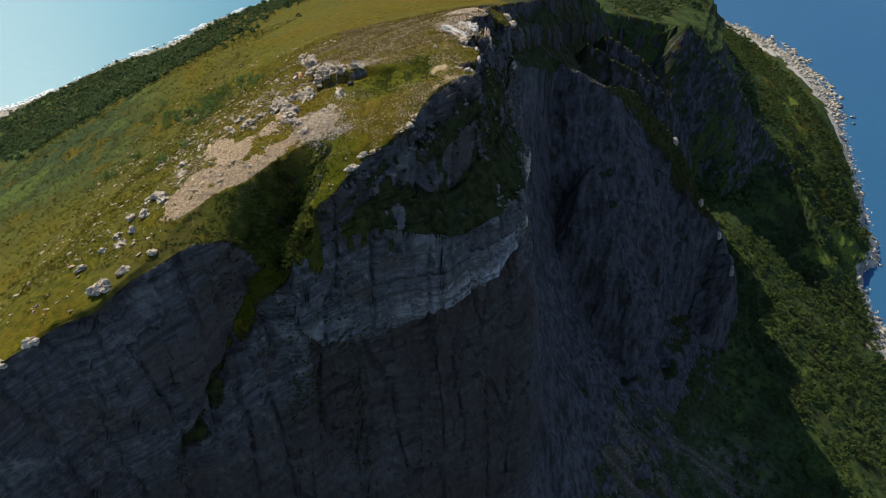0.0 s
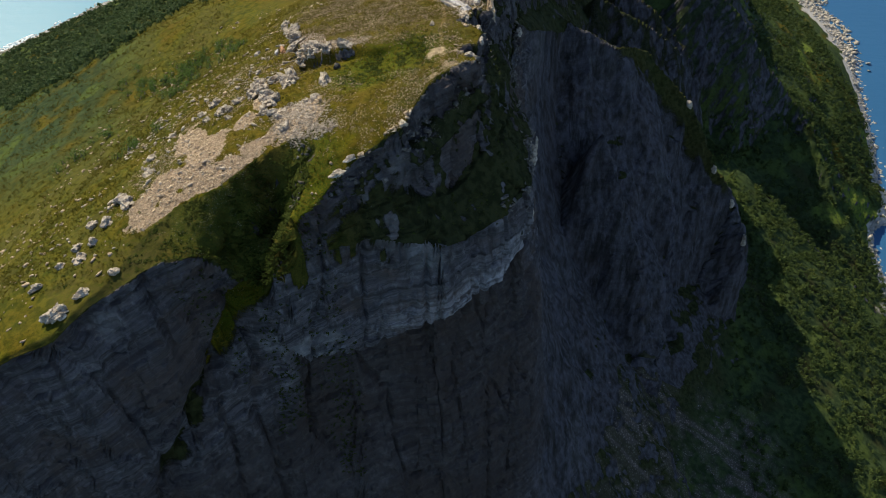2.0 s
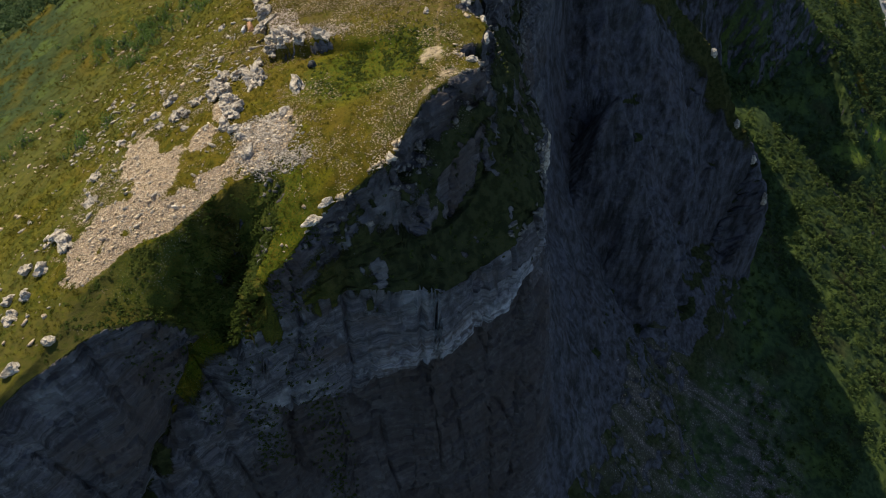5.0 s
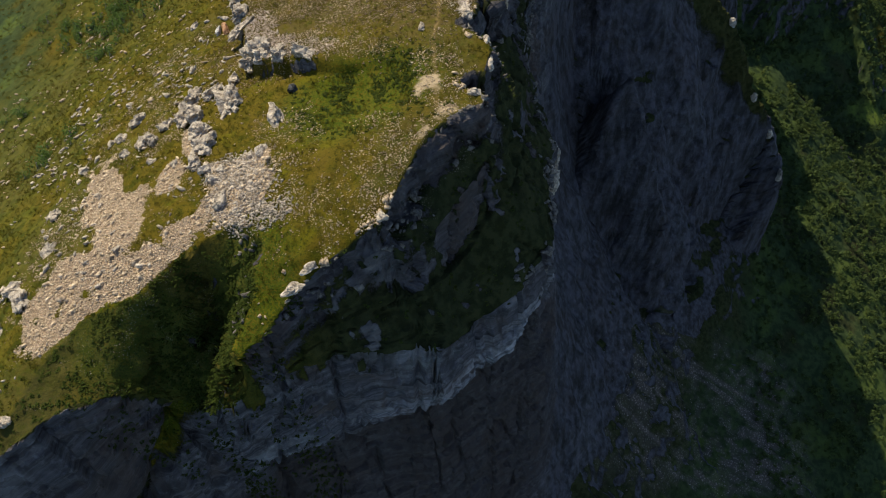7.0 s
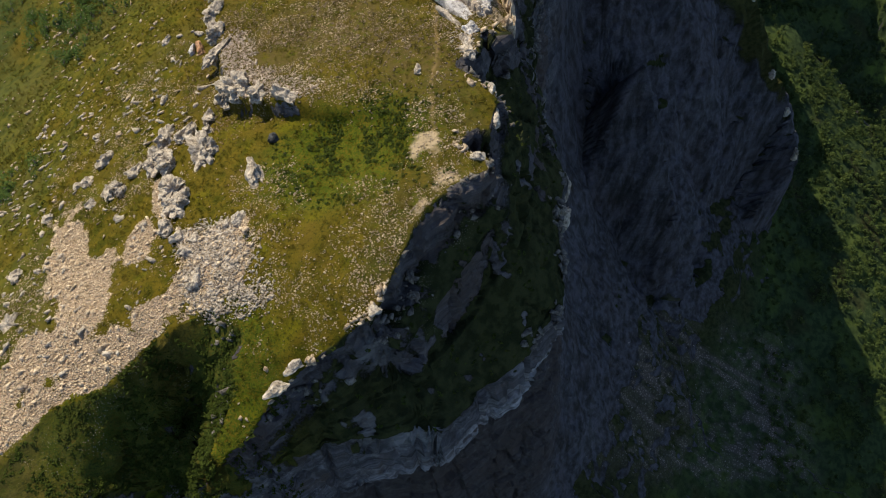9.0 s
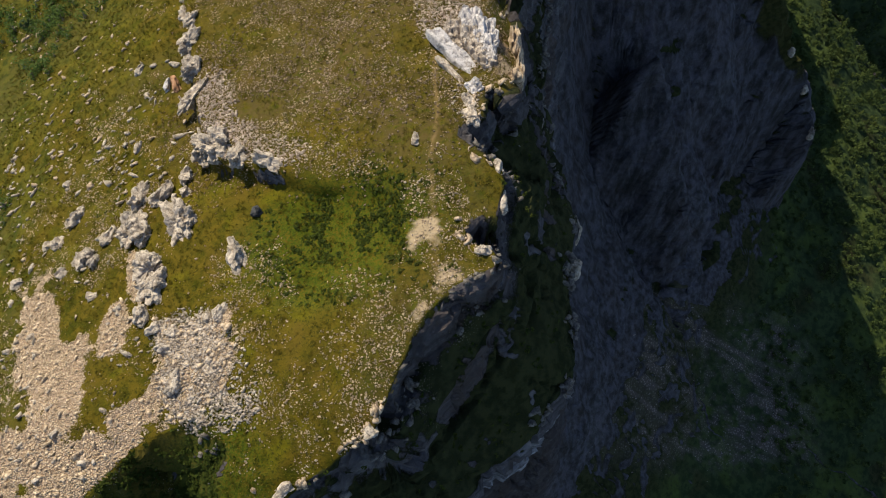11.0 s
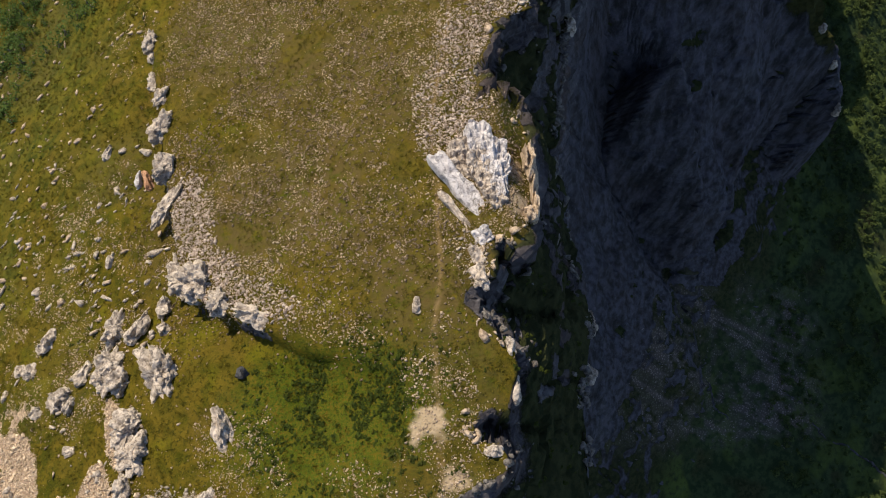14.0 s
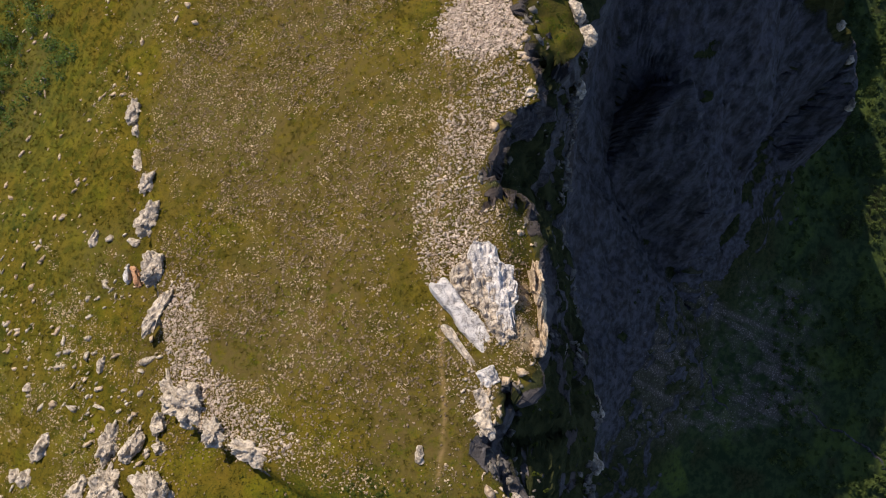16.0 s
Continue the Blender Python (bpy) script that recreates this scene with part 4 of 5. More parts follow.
def many(name, base_v, base_f, places, turns, sizes, material, label, category, jitter=0.0, tilt=0.25):
    """One joined mesh of small pieces: a shape set down at many places."""
    n, k = len(places), len(base_v)
    v = np.repeat(base_v[None], n, 0)
    if jitter:
        v = v * (1 + jitter * rng.normal(size=(n, k, 1)))
    v = v * sizes[:, None, :]
    a, b = rng.normal(0, tilt, n), rng.normal(0, tilt, n)
    v[..., 2] += v[..., 0] * np.tan(a)[:, None] + v[..., 1] * np.tan(b)[:, None]
    c, s = np.cos(turns)[:, None], np.sin(turns)[:, None]
    x, y = v[..., 0] * c - v[..., 1] * s, v[..., 0] * s + v[..., 1] * c
    v = np.stack([x, y, v[..., 2]], -1) + places[:, None, :]
    f = (base_f[None] + (np.arange(n) * k)[:, None, None]).reshape(-1, base_f.shape[1])
    side = base_f.shape[1]
    me = bpy.data.meshes.new(name)
    me.vertices.add(n * k)
    me.vertices.foreach_set("co", v.astype(np.float32).ravel())
    me.loops.add(f.size)
    me.loops.foreach_set("vertex_index", f.ravel().astype(np.int32))
    me.polygons.add(len(f))
    me.polygons.foreach_set("loop_start", np.arange(0, f.size, side, dtype=np.int32))
    me.polygons.foreach_set("loop_total", np.full(len(f), side, np.int32))
    me.update(calc_edges=True)
    me.materials.append(material)
    return tagged(new(name, me), label, category, kind="stuff")


def ico():
    bm = bmesh.new()
    bmesh.ops.create_icosphere(bm, subdivisions=1, radius=0.5)
    v = np.array([q.co for q in bm.verts])
    f = np.array([[q.index for q in g.verts] for g in bm.faces])
    bm.free()
    return v, f


ICO_V, ICO_F = ico()


def scatter(n, x0, x1, y0, y1, weight):
    """Random places on the map, kept by a weight from 0 to 1."""
    x, y = rng.uniform(x0, x1, n), rng.uniform(y0, y1, n)
    keep = rng.random(n) < weight(x, y)
    x, y = x[keep], y[keep]
    return x, y, ground_at(x, y)


def cover_of(x, y):
    z = height(x, y)
    return covers(x, y, z, slope_at(x, y))


# ---- boulders of the ridge top ----
ROWG, SLOPEG = "boulders along the rock step", "boulders on the west slope"
for i, (x, y, a, b, h, turn) in enumerate([
        (-51.0, 243.0, 2.6, 3.4, 2.0, 10), (-50.4, 239.3, 1.7, 1.9, 1.5, 40), (-48.6, 233.5, 1.9, 2.6, 1.5, 15), (-45.4, 228.4, 2.0, 3.2, 2.0, -15),
        (-43.9, 222.0, 3.0, 4.6, 2.6, -20), (-41.8, 213.4, 3.5, 3.8, 3.0, 25), (-40.3, 207.0, 2.2, 5.2, 2.8, -30), (-36.6, 195.4, 4.8, 5.2, 3.6, 20),
        (-33.0, 193.9, 6.4, 4.6, 3.4, -8), (-29.2, 190.2, 3.2, 3.2, 2.9, 12), (-23.2, 187.6, 5.4, 2.2, 2.2, -28), (-47.8, 219.0, 1.2, 1.6, 1.0, 60)]):
    wide = 1.2 if y > 200 else 1.0
    boulder(x, y, (a * wide, b * wide, h), turn, 20 + i, group=ROWG, label="pale lichened boulder on the low rock step", detail=5 if a > 2.4 else 4, sink=0.54 if h > 3 else 0.36, rough=0.11, bedding=0.02)
boulder(-46.0, 212.9, (1.9, 3.2, 1.7), 25, 41, RUST_ROCK, label="rust-orange broken boulder beside the rock step", group=ROWG, tilt=(12, -8))
boulder(-48.0, 213.4, (1.3, 2.6, 1.3), 5, 42, PALE_ROCK, label="cream broken boulder beside the rust-orange one", group=ROWG)
boulder(-25.2, 180.4, (2.0, 1.6, 1.3), 15, 43, DARK_ROCK, label="dark wet boulder in the green hollow", sink=0.15)
for i, (x, y, a, b, h, turn, bed) in enumerate([
        (-37.6, 180.6, 6.4, 7.6, 2.6, 30, 0.03), (-47.4, 187.6, 3.4, 6.2, 2.4, 8, 0.06), (-47.0, 181.6, 3.6, 5.4, 2.8, 4, 0.06), (-44.8, 180.2, 2.8, 3.4, 2.8, -10, 0.03),
        (-43.3, 188.0, 2.2, 4.4, 2.0, -25, 0.03), (-39.4, 191.0, 2.2, 2.8, 1.7, 0, 0.02), (-39.0, 187.6, 1.8, 1.9, 1.2, 20, 0.02), (-27.2, 173.4, 2.8, 4.8, 2.4, 22, 0.03),
        (-52.4, 181.4, 2.8, 3.2, 1.7, -20, 0.02), (-60.4, 187.0, 2.6, 3.2, 1.8, -30, 0.03), (-56.0, 178.0, 3.6, 3.2, 2.4, 10, 0.03), (-53.6, 176.9, 1.3, 2.6, 1.4, -20, 0.0),
        (-42.0, 173.4, 4.6, 4.2, 2.8, 35, 0.04), (-40.6, 170.2, 4.2, 4.6, 2.2, 0, 0.05), (-41.4, 165.8, 2.2, 3.2, 1.9, 15, 0.02), (-66.0, 182.6, 2.4, 1.8, 1.2, 20, 0.02),
        (-63.0, 182.4, 2.2, 2.0, 1.1, -15, 0.02), (-50.8, 199.6, 1.1, 2.3, 1.0, -10, 0.0), (-55.8, 220.4, 1.7, 2.5, 1.3, -15, 0.0), (-28.8, 164.4, 1.6, 2.4, 1.1, -25, 0.0),
        (-60.0, 176.0, 2.0, 1.6, 1.3, 5, 0.0), (-52.0, 170.5, 2.2, 1.4, 1.0, 30, 0.0), (-36.8, 160.3, 2.4, 1.4, 1.1, 10, 0.03), (-34.6, 155.2, 1.8, 3.2, 1.5, -12, 0.03),
        (-38.6, 163.4, 2.6, 1.5, 1.2, 25, 0.03), (-35.8, 162.6, 2.0, 1.4, 0.9, -20, 0.03), (-30.6, 164.2, 1.8, 1.5, 0.8, 15, 0.03), (-66.0, 196.0, 1.6, 1.2, 0.9, 0, 0.0), (-70.0, 176.0, 2.0, 1.6, 1.2, 20, 0.0),
        (-71.5, 163.0, 2.2, 2.8, 1.4, 10, 0.0), (-68.0, 153.5, 2.2, 3.0, 1.4, -10, 0.0), (-73.5, 147.0, 3.2, 3.0, 1.8, 10, 0.02), (-70.5, 143.5, 3.0, 3.8, 2.4, 30, 0.02),
        (-74.0, 138.5, 2.4, 2.6, 1.8, 0, 0.02), (-78.0, 140.0, 2.8, 2.2, 1.6, 15, 0.0), (-79.5, 133.5, 2.6, 2.2, 1.6, -25, 0.0), (-77.0, 129.0, 2.6, 3.0, 2.0, 45, 0.02),
        (-81.5, 128.0, 2.0, 1.8, 1.3, 0, 0.0), (-75.0, 133.0, 2.2, 2.4, 1.5, 30, 0.0), (-84.5, 122.5, 3.2, 2.2, 1.6, 35, 0.0), (-76.0, 113.5, 5.0, 3.2, 2.4, 38, 0.04),
        (-72.0, 117.5, 2.8, 2.0, 1.6, 30, 0.0), (-88.0, 101.5, 4.0, 2.4, 1.6, 40, 0.02), (-94.0, 97.0, 3.0, 2.0, 1.4, 30, 0.0), (-66.5, 122.5, 2.0, 1.6, 1.2, 10, 0.0)]):
    boulder(x, y, (a * 1.05, b * 1.05, h * 1.05), turn, 60 + i, group=SLOPEG, label="weathered grey boulder half sunk in the grass slope" if bed < 0.04 else "long ribbed outcrop of pale grey rock in the slope",
            detail=5 if a > 3.2 else 4, sink=0.34, rough=0.115, bedding=bed)
for i, (x, y, a, b, h, turn) in enumerate([(-7.2, 147.5, 2.0, 1.5, 1.1, 20), (-17.8, 141.4, 3.6, 1.5, 1.2, 38), (-20.6, 138.9, 3.4, 1.7, 1.3, 45),
                                           (7.6, 170.0, 2.0, 1.4, 1.2, 0), (-1.2, 187.6, 1.3, 1.9, 1.0, 10), (10.0, 182.0, 1.2, 2.2, 1.4, 10), (10.4, 177.0, 1.2, 2.6, 1.4, 0), (6.8, 191.0, 2.6, 3.0, 1.6, 20), (15.8, 237.0, 2.0, 1.6, 1.2, 20)]):
    boulder(x, y, (a, b, h), turn, 120 + i, label="sunlit pale boulder on the brink of the cliff", group="boulders on the brink", sink=0.45, rough=0.10)
for i, (x, y, a, b, h, turn) in enumerate([(26.4, 181.0, 2.6, 4.2, 9.0, 10), (27.4, 176.0, 2.2, 3.0, 6.5, -10), (28.2, 189.5, 2.4, 4.0, 8.0, 5), (27.6, 246.2, 2.2, 3.2, 3.0, 10), (26.4, 249.6, 2.4, 3.4, 2.6, 30), (24.6, 253.4, 2.2, 3.6, 2.4, 35), (23.2, 256.4, 2.4, 2.6, 2.4, 10)]):
    boulder(x, y, (a, b, h), turn, 140 + i, label="tall grey rock tooth on the lip of the wall", name="rock_tooth", group="rock teeth on the lip", sink=0.42, detail=4, bedding=0.05)

for i, (x, y, a, b, h, turn) in enumerate([(158, 305, 2.4, 3.6, 5.0, 30), (166, 292, 2.2, 4.0, 6.0, 10), (144, 309, 2.4, 3.2, 4.5, 40), (126, 322, 2.6, 3.6, 4.0, 60)]):
    boulder(x, y, (a, b, h), turn, 150 + i, label="pale sunlit crag on the crest of the rock rib", name="rock_crag", group="crags of the rib", sink=0.4, bedding=0.05)

# ---- the white outcrop by the brink ----
outcrop = tagged(new("rock_outcrop"), "large white outcrop of tilted slabs at the cliff's brink", "outcrop")
oz = float(ground_at(7.0, 203.0)[0])
outcrop.location = (7.0, 203.0, oz)
for i, (dx, dy, dz, size, turn, tilt, mat, name, lab) in enumerate([
        (-1.8, 0.3, 0.1, (2.5, 13.4, 1.8), 35, (-3, 14), PALE_ROCK, "slab", "smooth white tilted slab"),
        (-1.4, 5.4, 0.1, (3.6, 5.6, 1.9), 22, (3, 8), ROCK, "block", ""),
        (1.0, 6.6, 0.1, (3.2, 8.2, 2.1), 12, (2, 8), PALE_ROCK, "block", ""),
        (2.7, 3.0, 0.2, (3.2, 9.4, 2.7), 4, (-4, 8), PALE_ROCK, "block", ""),
        (0.8, 3.0, 0.25, (3.4, 6.0, 2.2), 18, (-3, 10), ROCK, "block", ""),
        (2.3, -0.6, -0.1, (3.0, 3.6, 2.2), 30, (0, 5), ROCK, "block", ""),
        (-2.5, -3.4, -0.1, (1.2, 8.6, 0.9), 34, (-3, 8), ROCK, "slab", "narrow slab edged with turf"),
        (0.3, -6.4, -0.1, (2.4, 2.4, 1.5), 24, (0, 4), PALE_ROCK, "block", ""),
        (-0.6, -9.0, -0.2, (1.7, 2.8, 1.2), 20, (0, 4), ROCK, "block", ""),
        (-0.4, -11.2, -0.2, (3.0, 2.0, 1.2), 32, (0, 4), ROCK, "block", "")]):
    bm = slab_mesh(size, 160 + i, 0.035 if i == 0 else 0.10)
    ob = part(name, bm, mat, outcrop, lab)
    ob.matrix_parent_inverse = Matrix()
    gz0 = float(ground_at(7.0 + dx, 203.0 + dy)[0])
    ob.matrix_basis = pose(dx, dy, gz0 - oz + dz, tilt[0], tilt[1], turn)
for i, (x, y, a, b, h, turn) in enumerate([(14.4, 208.6, 1.8, 6.0, 7.0, 4), (14.9, 203.2, 1.8, 6.5, 7.5, -4), (13.8, 199.8, 2.2, 2.6, 4.0, 10)]):
    boulder(x, y, (a, b, h), turn, 180 + i, material=FIELD_ROCK, label="tan rock rib standing off the brink", name="rock_rib", group="ribs off the brink", sink=0.44, detail=4, bedding=0.04)

# ---- loose stones ----
OCT_V = np.array([(0.5, 0, 0), (-0.5, 0, 0), (0, 0.5, 0), (0, -0.5, 0), (0.08, 0.05, 0.5), (0, 0, -0.5)])
OCT_F = np.array([(0, 2, 4), (2, 1, 4), (1, 3, 4), (3, 0, 4), (2, 0, 5), (1, 2, 5), (3, 1, 5), (0, 3, 5)])


def stones(name, n, box, weight, lo, hi, material, label, flat=0.6, base=(ICO_V, ICO_F), skew=2.2, jitter=0.27, along=None, stretch=1.0, rest=None):
    x, y, z = scatter(n, *box, weight)
    z = z if rest is None else np.full(len(x), rest)
    s = lo * (hi / lo) ** (rng.random(len(x)) ** skew)
    sizes = np.stack([s * stretch * rng.uniform(0.9, 1.7, len(x)), s * rng.uniform(0.6, 1.1, len(x)), s * flat * rng.uniform(0.7, 1.3, len(x))], -1)
    turns = rng.uniform(0, 6.28, len(x)) if along is None else radians(along) + rng.normal(0, 0.6, len(x))
    return many(name, *base, np.stack([x, y, z + 0.14 * s], -1), turns, sizes, material, label, "stones", jitter)


def scree_weight(x, y):
    return ramp(0.04, 0.6, cover_of(x, y)[1])


stones("scree_stones", 66000, (-80, -18, 130, 180), scree_weight, 0.12, 0.40, RUBBLE, "sunlit tan scree stones spread below the outcrops", base=(OCT_V, OCT_F), skew=1.4)
stones("scree_blocks", 1800, (-80, -18, 130, 180), scree_weight, 0.35, 1.0, RUBBLE, "larger tan blocks lying on the scree")


def stony_weight(x, y):
    c = cover_of(x, y)
    return np.clip(c[2] * 1.1 * (1 - c[1]) * ramp(-1.0, 0.3, grain(x / 1.9, y / 1.9, seed=61)), 0, 1) * (c[0] < 0.5) * EDGE.holds(x + 0.4, y)


stones("field_stones", 170000, (-75, 24, 140, 275), stony_weight, 0.13, 0.38, FIELD_ROCK, "small pale stones bedded in the dry turf", base=(OCT_V, OCT_F), skew=1.6)


def apron_weight(x, y):
    a = np.maximum.reduce([patch(x, y, -35.5, 202, 3.6, 10, 12), patch(x, y, -32, 194, 5, 4, 0), 0.7 * patch(x, y, -24, 190.5, 7, 2.6, -20), patch(x, y, 9, 249, 7, 6, 0), 0.55 * patch(x, y, 12, 238, 5, 5, 20), 0.8 * patch(x, y, 7, 229.5, 4.5, 6, 20), 0.4 * patch(x, y, 4, 220, 5, 8, 0), 0.8 * patch(x, y, 3.5, 213, 4, 6, 0)])
    return a * (STEP.near(x, y)[5] > 0) * EDGE.holds(x + 0.5, y)


def brink_weight(x, y):
    d = EDGE.near(x, y)[0]
    return ramp(1.8, 0.4, d) * EDGE.holds(x, y) * np.clip(ramp(-26, -22, x) * ramp(136, 140, y) * (y < 152) + ramp(2, 6, x) * ramp(165, 170, y) * 0.3, 0, 1) * ramp(-0.3, 0.3, grain(x / 3, y / 3, seed=68))


stones("brink_stones", 26000, (-30, 20, 134, 250), brink_weight, 0.3, 1.4, FIELD_ROCK, "broken sunlit stones lining the brink", flat=0.4, skew=1.5, jitter=0.32)
stones("outcrop_stones", 42000, (-46, -18, 144, 172), lambda x, y: np.clip(np.maximum.reduce([0.85 * patch(x, y, -30.5, 156.5, 6, 5, 0), 0.7 * patch(x, y, -33.5, 162, 5, 3.4, 0), 0.5 * patch(x, y, -28, 151.5, 6, 3, 0)]) * (0.25 + 1.1 * ramp(-0.5, 0.5, fractal(x / 2.2, y / 2.2, None, 2, 69))), 0, 1), 0.16, 0.62, ROCK, "pale grey broken stones over the low outcrop", base=(OCT_V, OCT_F), skew=1.7, jitter=0.3)
stones("rubble_stones", 16000, (-2, 20, 240, 260), lambda x, y: EDGE.holds(x + 0.4, y) * np.clip(1.3 * patch(x, y, 10, 250, 6, 5.5, 0), 0, 1), 0.16, 0.6, APRON_ROCK, "dense pale stones on a bare part of the brink", base=(OCT_V, OCT_F), skew=1.4)
stones("slab_stones", 9000, (-2, 14, 190, 218), lambda x, y: np.clip(np.maximum(0.8 * patch(x, y, 7, 207, 3.4, 6.5, 10), 0.4 * patch(x, y, 6, 194, 2.2, 4, 0)), 0, 1), 0.16, 0.55, ROCK, "white broken stones between the slabs", base=(OCT_V, OCT_F), jitter=0.3)
# blocks on ledges and lip carry the shade in their stone colour
stones("ledge_rocks", 8000, (-32, 20, 126, 262), lambda x, y: (~EDGE.holds(x, y)) * LIP.holds(x, y) * ramp(5.5, 0.3, EDGE.near(x, y)[0]) * ramp(-0.15, 0.35, fractal(x / 3, y / 3, None, 2, 67)), 0.35, 1.3, SHADED_LEDGE_ROCK, "dark broken blocks on the ledges below the brink", flat=0.8, skew=1.6, jitter=0.34)
stones("lip_stones", 9000, (8, 34, 140, 262), lambda x, y: LIP.holds(x, y) * ramp(3.5, 0.3, LIP.near(x, y)[0]) * ramp(-0.1, 0.4, grain(x / 4, y / 4, seed=70)), 0.5, 2.0, SHADED_LEDGE_ROCK, "grey blocks along the grassy lip of the wall", jitter=0.3)
stones("apron_stones", 90000, (-46, 20, 182, 256), apron_weight, 0.15, 0.56, APRON_ROCK, "dense pale stones spread along the edges of the top", base=(OCT_V, OCT_F), skew=1.5)


def turf_stone_weight(x, y):
    return 0.8 * ramp(-52, -38, x) * ramp(176, 200, y) * ramp(-0.6, 0.5, fractal(x / 9, y / 9, None, 2, 64)) * EDGE.holds(x, y)


stones("turf_stones", 84000, (-60, 24, 176, 285), turf_stone_weight, 0.15, 0.44, DULL_ROCK, "small dull stones showing through the thin dry turf", base=(OCT_V, OCT_F), skew=1.2)
stones("slope_stones", 4200, (-130, -20, 95, 300), lambda x, y: 0.9 * ramp(-38, -50, x - 0.6 * ramp(190, 170, y) * 30) * ramp(-0.3, 0.6, fractal(x / 8, y / 8, None, 2, 63)) * EDGE.holds(x, y), 0.25, 1.2, FIELD_ROCK, "scattered grey stones in the grass of the slope", jitter=0.34, along=42, stretch=1.15)
stones("slope_blocks", 1000, (-90, -40, 128, 222), lambda x, y: 0.9 * ramp(-0.2, 0.5, fractal(x / 7, y / 7, None, 2, 66)) * EDGE.holds(x, y), 0.4, 1.3, BOULDER_ROCK, "grey blocks strewn over the slope below the outcrops", skew=1.8, jitter=0.34, along=42, stretch=1.15)
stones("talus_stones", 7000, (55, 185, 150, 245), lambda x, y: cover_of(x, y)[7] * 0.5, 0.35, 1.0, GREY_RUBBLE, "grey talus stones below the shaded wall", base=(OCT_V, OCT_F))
stones("shore_rocks", 40000, (-640, -200, 330, 1050), lambda x, y: ramp(-3, -0.5, height(x, y)) * ramp(9, 5, height(x, y)), 0.8, 4.0, SHORE_ROCK, "grey rocks along the surf-washed west shore", base=(OCT_V, OCT_F))
stones("reef_rocks", 9000, (380, 540, 640, 960), lambda x, y: (~SHORE.holds(x, y)) * ramp(19, 5, SHORE.near(x, y)[0]) * ramp(690, 730, y) * ramp(-0.15, 0.25, fractal(x / 22, y / 22, None, 2, 82)), 2.0, 7.0, SHORE_ROCK, "pale yellowish reef rocks off the shore", flat=0.3, rest=0.0)
stones("shore_stones", 26000, (300, 500, 330, 1000), lambda x, y: ramp(-6, -0.5, height(x, y)) * ramp(9, 5, height(x, y)), 1.0, 5.0, SHORE_ROCK, "pale rocks and boulders along the shore")


# ---- plants ----
def clump(count, spread_xy, spread_z, leaf, seed, up=0.0):
    """Small leaf sprays, each a bent quad, filling an uneven crown."""
    r = np.random.default_rng(seed)
    v, f = [], []
    for k in range(count):
        d = r.normal(size=3)
        d /= np.linalg.norm(d)
        c = d * r.uniform(0.45, 1.0) * np.array([spread_xy, spread_xy, spread_z]) * (1 + 0.25 * math.sin(3 * math.atan2(d[1], d[0]) + seed))
        n = d + 0.7 * r.normal(size=3) + np.array([0, 0, up])
        n /= np.linalg.norm(n)
        a = np.cross(n, r.normal(size=3))
        a /= np.linalg.norm(a)
        b = np.cross(n, a)
        s = leaf * r.uniform(0.6, 1.3)
        base = len(v)
        v += [c - a * s, c - b * s * 0.7 - n * s * 0.15, c + a * s, c + b * s * 0.7 - n * s * 0.15]
        f.append([base, base + 1, base + 2, base + 3])
    return np.array(v), np.array(f)


def sprays(count, spread_xy, spread_z, leaf, seed):
    """Three-cornered leaf sprays over an uneven crown, facing outward and up."""
    r = np.random.default_rng(seed)
    v, f = [], []
    for k in range(count):
        d = r.normal(size=3)
        d[2] = abs(d[2]) * 1.1 - 0.35
        d /= np.linalg.norm(d)
        c = d * r.uniform(0.72, 1.05) * np.array([spread_xy, spread_xy, spread_z]) * (1 + 0.22 * math.sin(3 * math.atan2(d[1], d[0]) + seed))
        n = d + 0.4 * r.normal(size=3) + np.array([0, 0, 0.35])
        n /= np.linalg.norm(n)
        a = np.cross(n, r.normal(size=3))
        a /= np.linalg.norm(a)
        b = np.cross(n, a)
        s = leaf * r.uniform(0.7, 1.35)
        base = len(v)
        v += [c + a * s, c - a * s * 0.6 + b * s * 0.85 - n * s * 0.2, c - a * s * 0.5 - b * s * 0.9 - n * s * 0.2]
        f.append([base, base + 1, base + 2])
    return np.array(v), np.array(f)


def meadow(x, y):
    """Open grass between the birches of the shelf."""
    return np.maximum.reduce([patch(x, y, *q) for q in MEADOWS])


def wood_weight_east(x, y):
    z = height(x, y)
    open_ground = np.maximum(ramp(0.25, 0.55, fractal(x / 40, y / 40, None, 3, 71)), 1.3 * meadow(x, y))
    return ramp(150, 172, x) * ramp(105, 88, z) * ramp(3.5, 7, z) * np.clip(1 - 0.75 * open_ground, 0, 1) * np.where(x < 205, 0.5, 1)


def wood_weight_west(x, y):
    z = height(x, y)
    edge = np.maximum(x + 150 - 0.08 * (y - 340), (325 + 0.96 * np.maximum(0, -190 - x) - y) * 0.8) + 16 * fractal(x / 45, y / 45, None, 3, 72)
    return ramp(8, -14, edge) * ramp(4, 12, z) + 0.12 * ramp(0.25, 0.6, fractal(x / 22, y / 22, None, 3, 73)) * ramp(70, 0, edge)


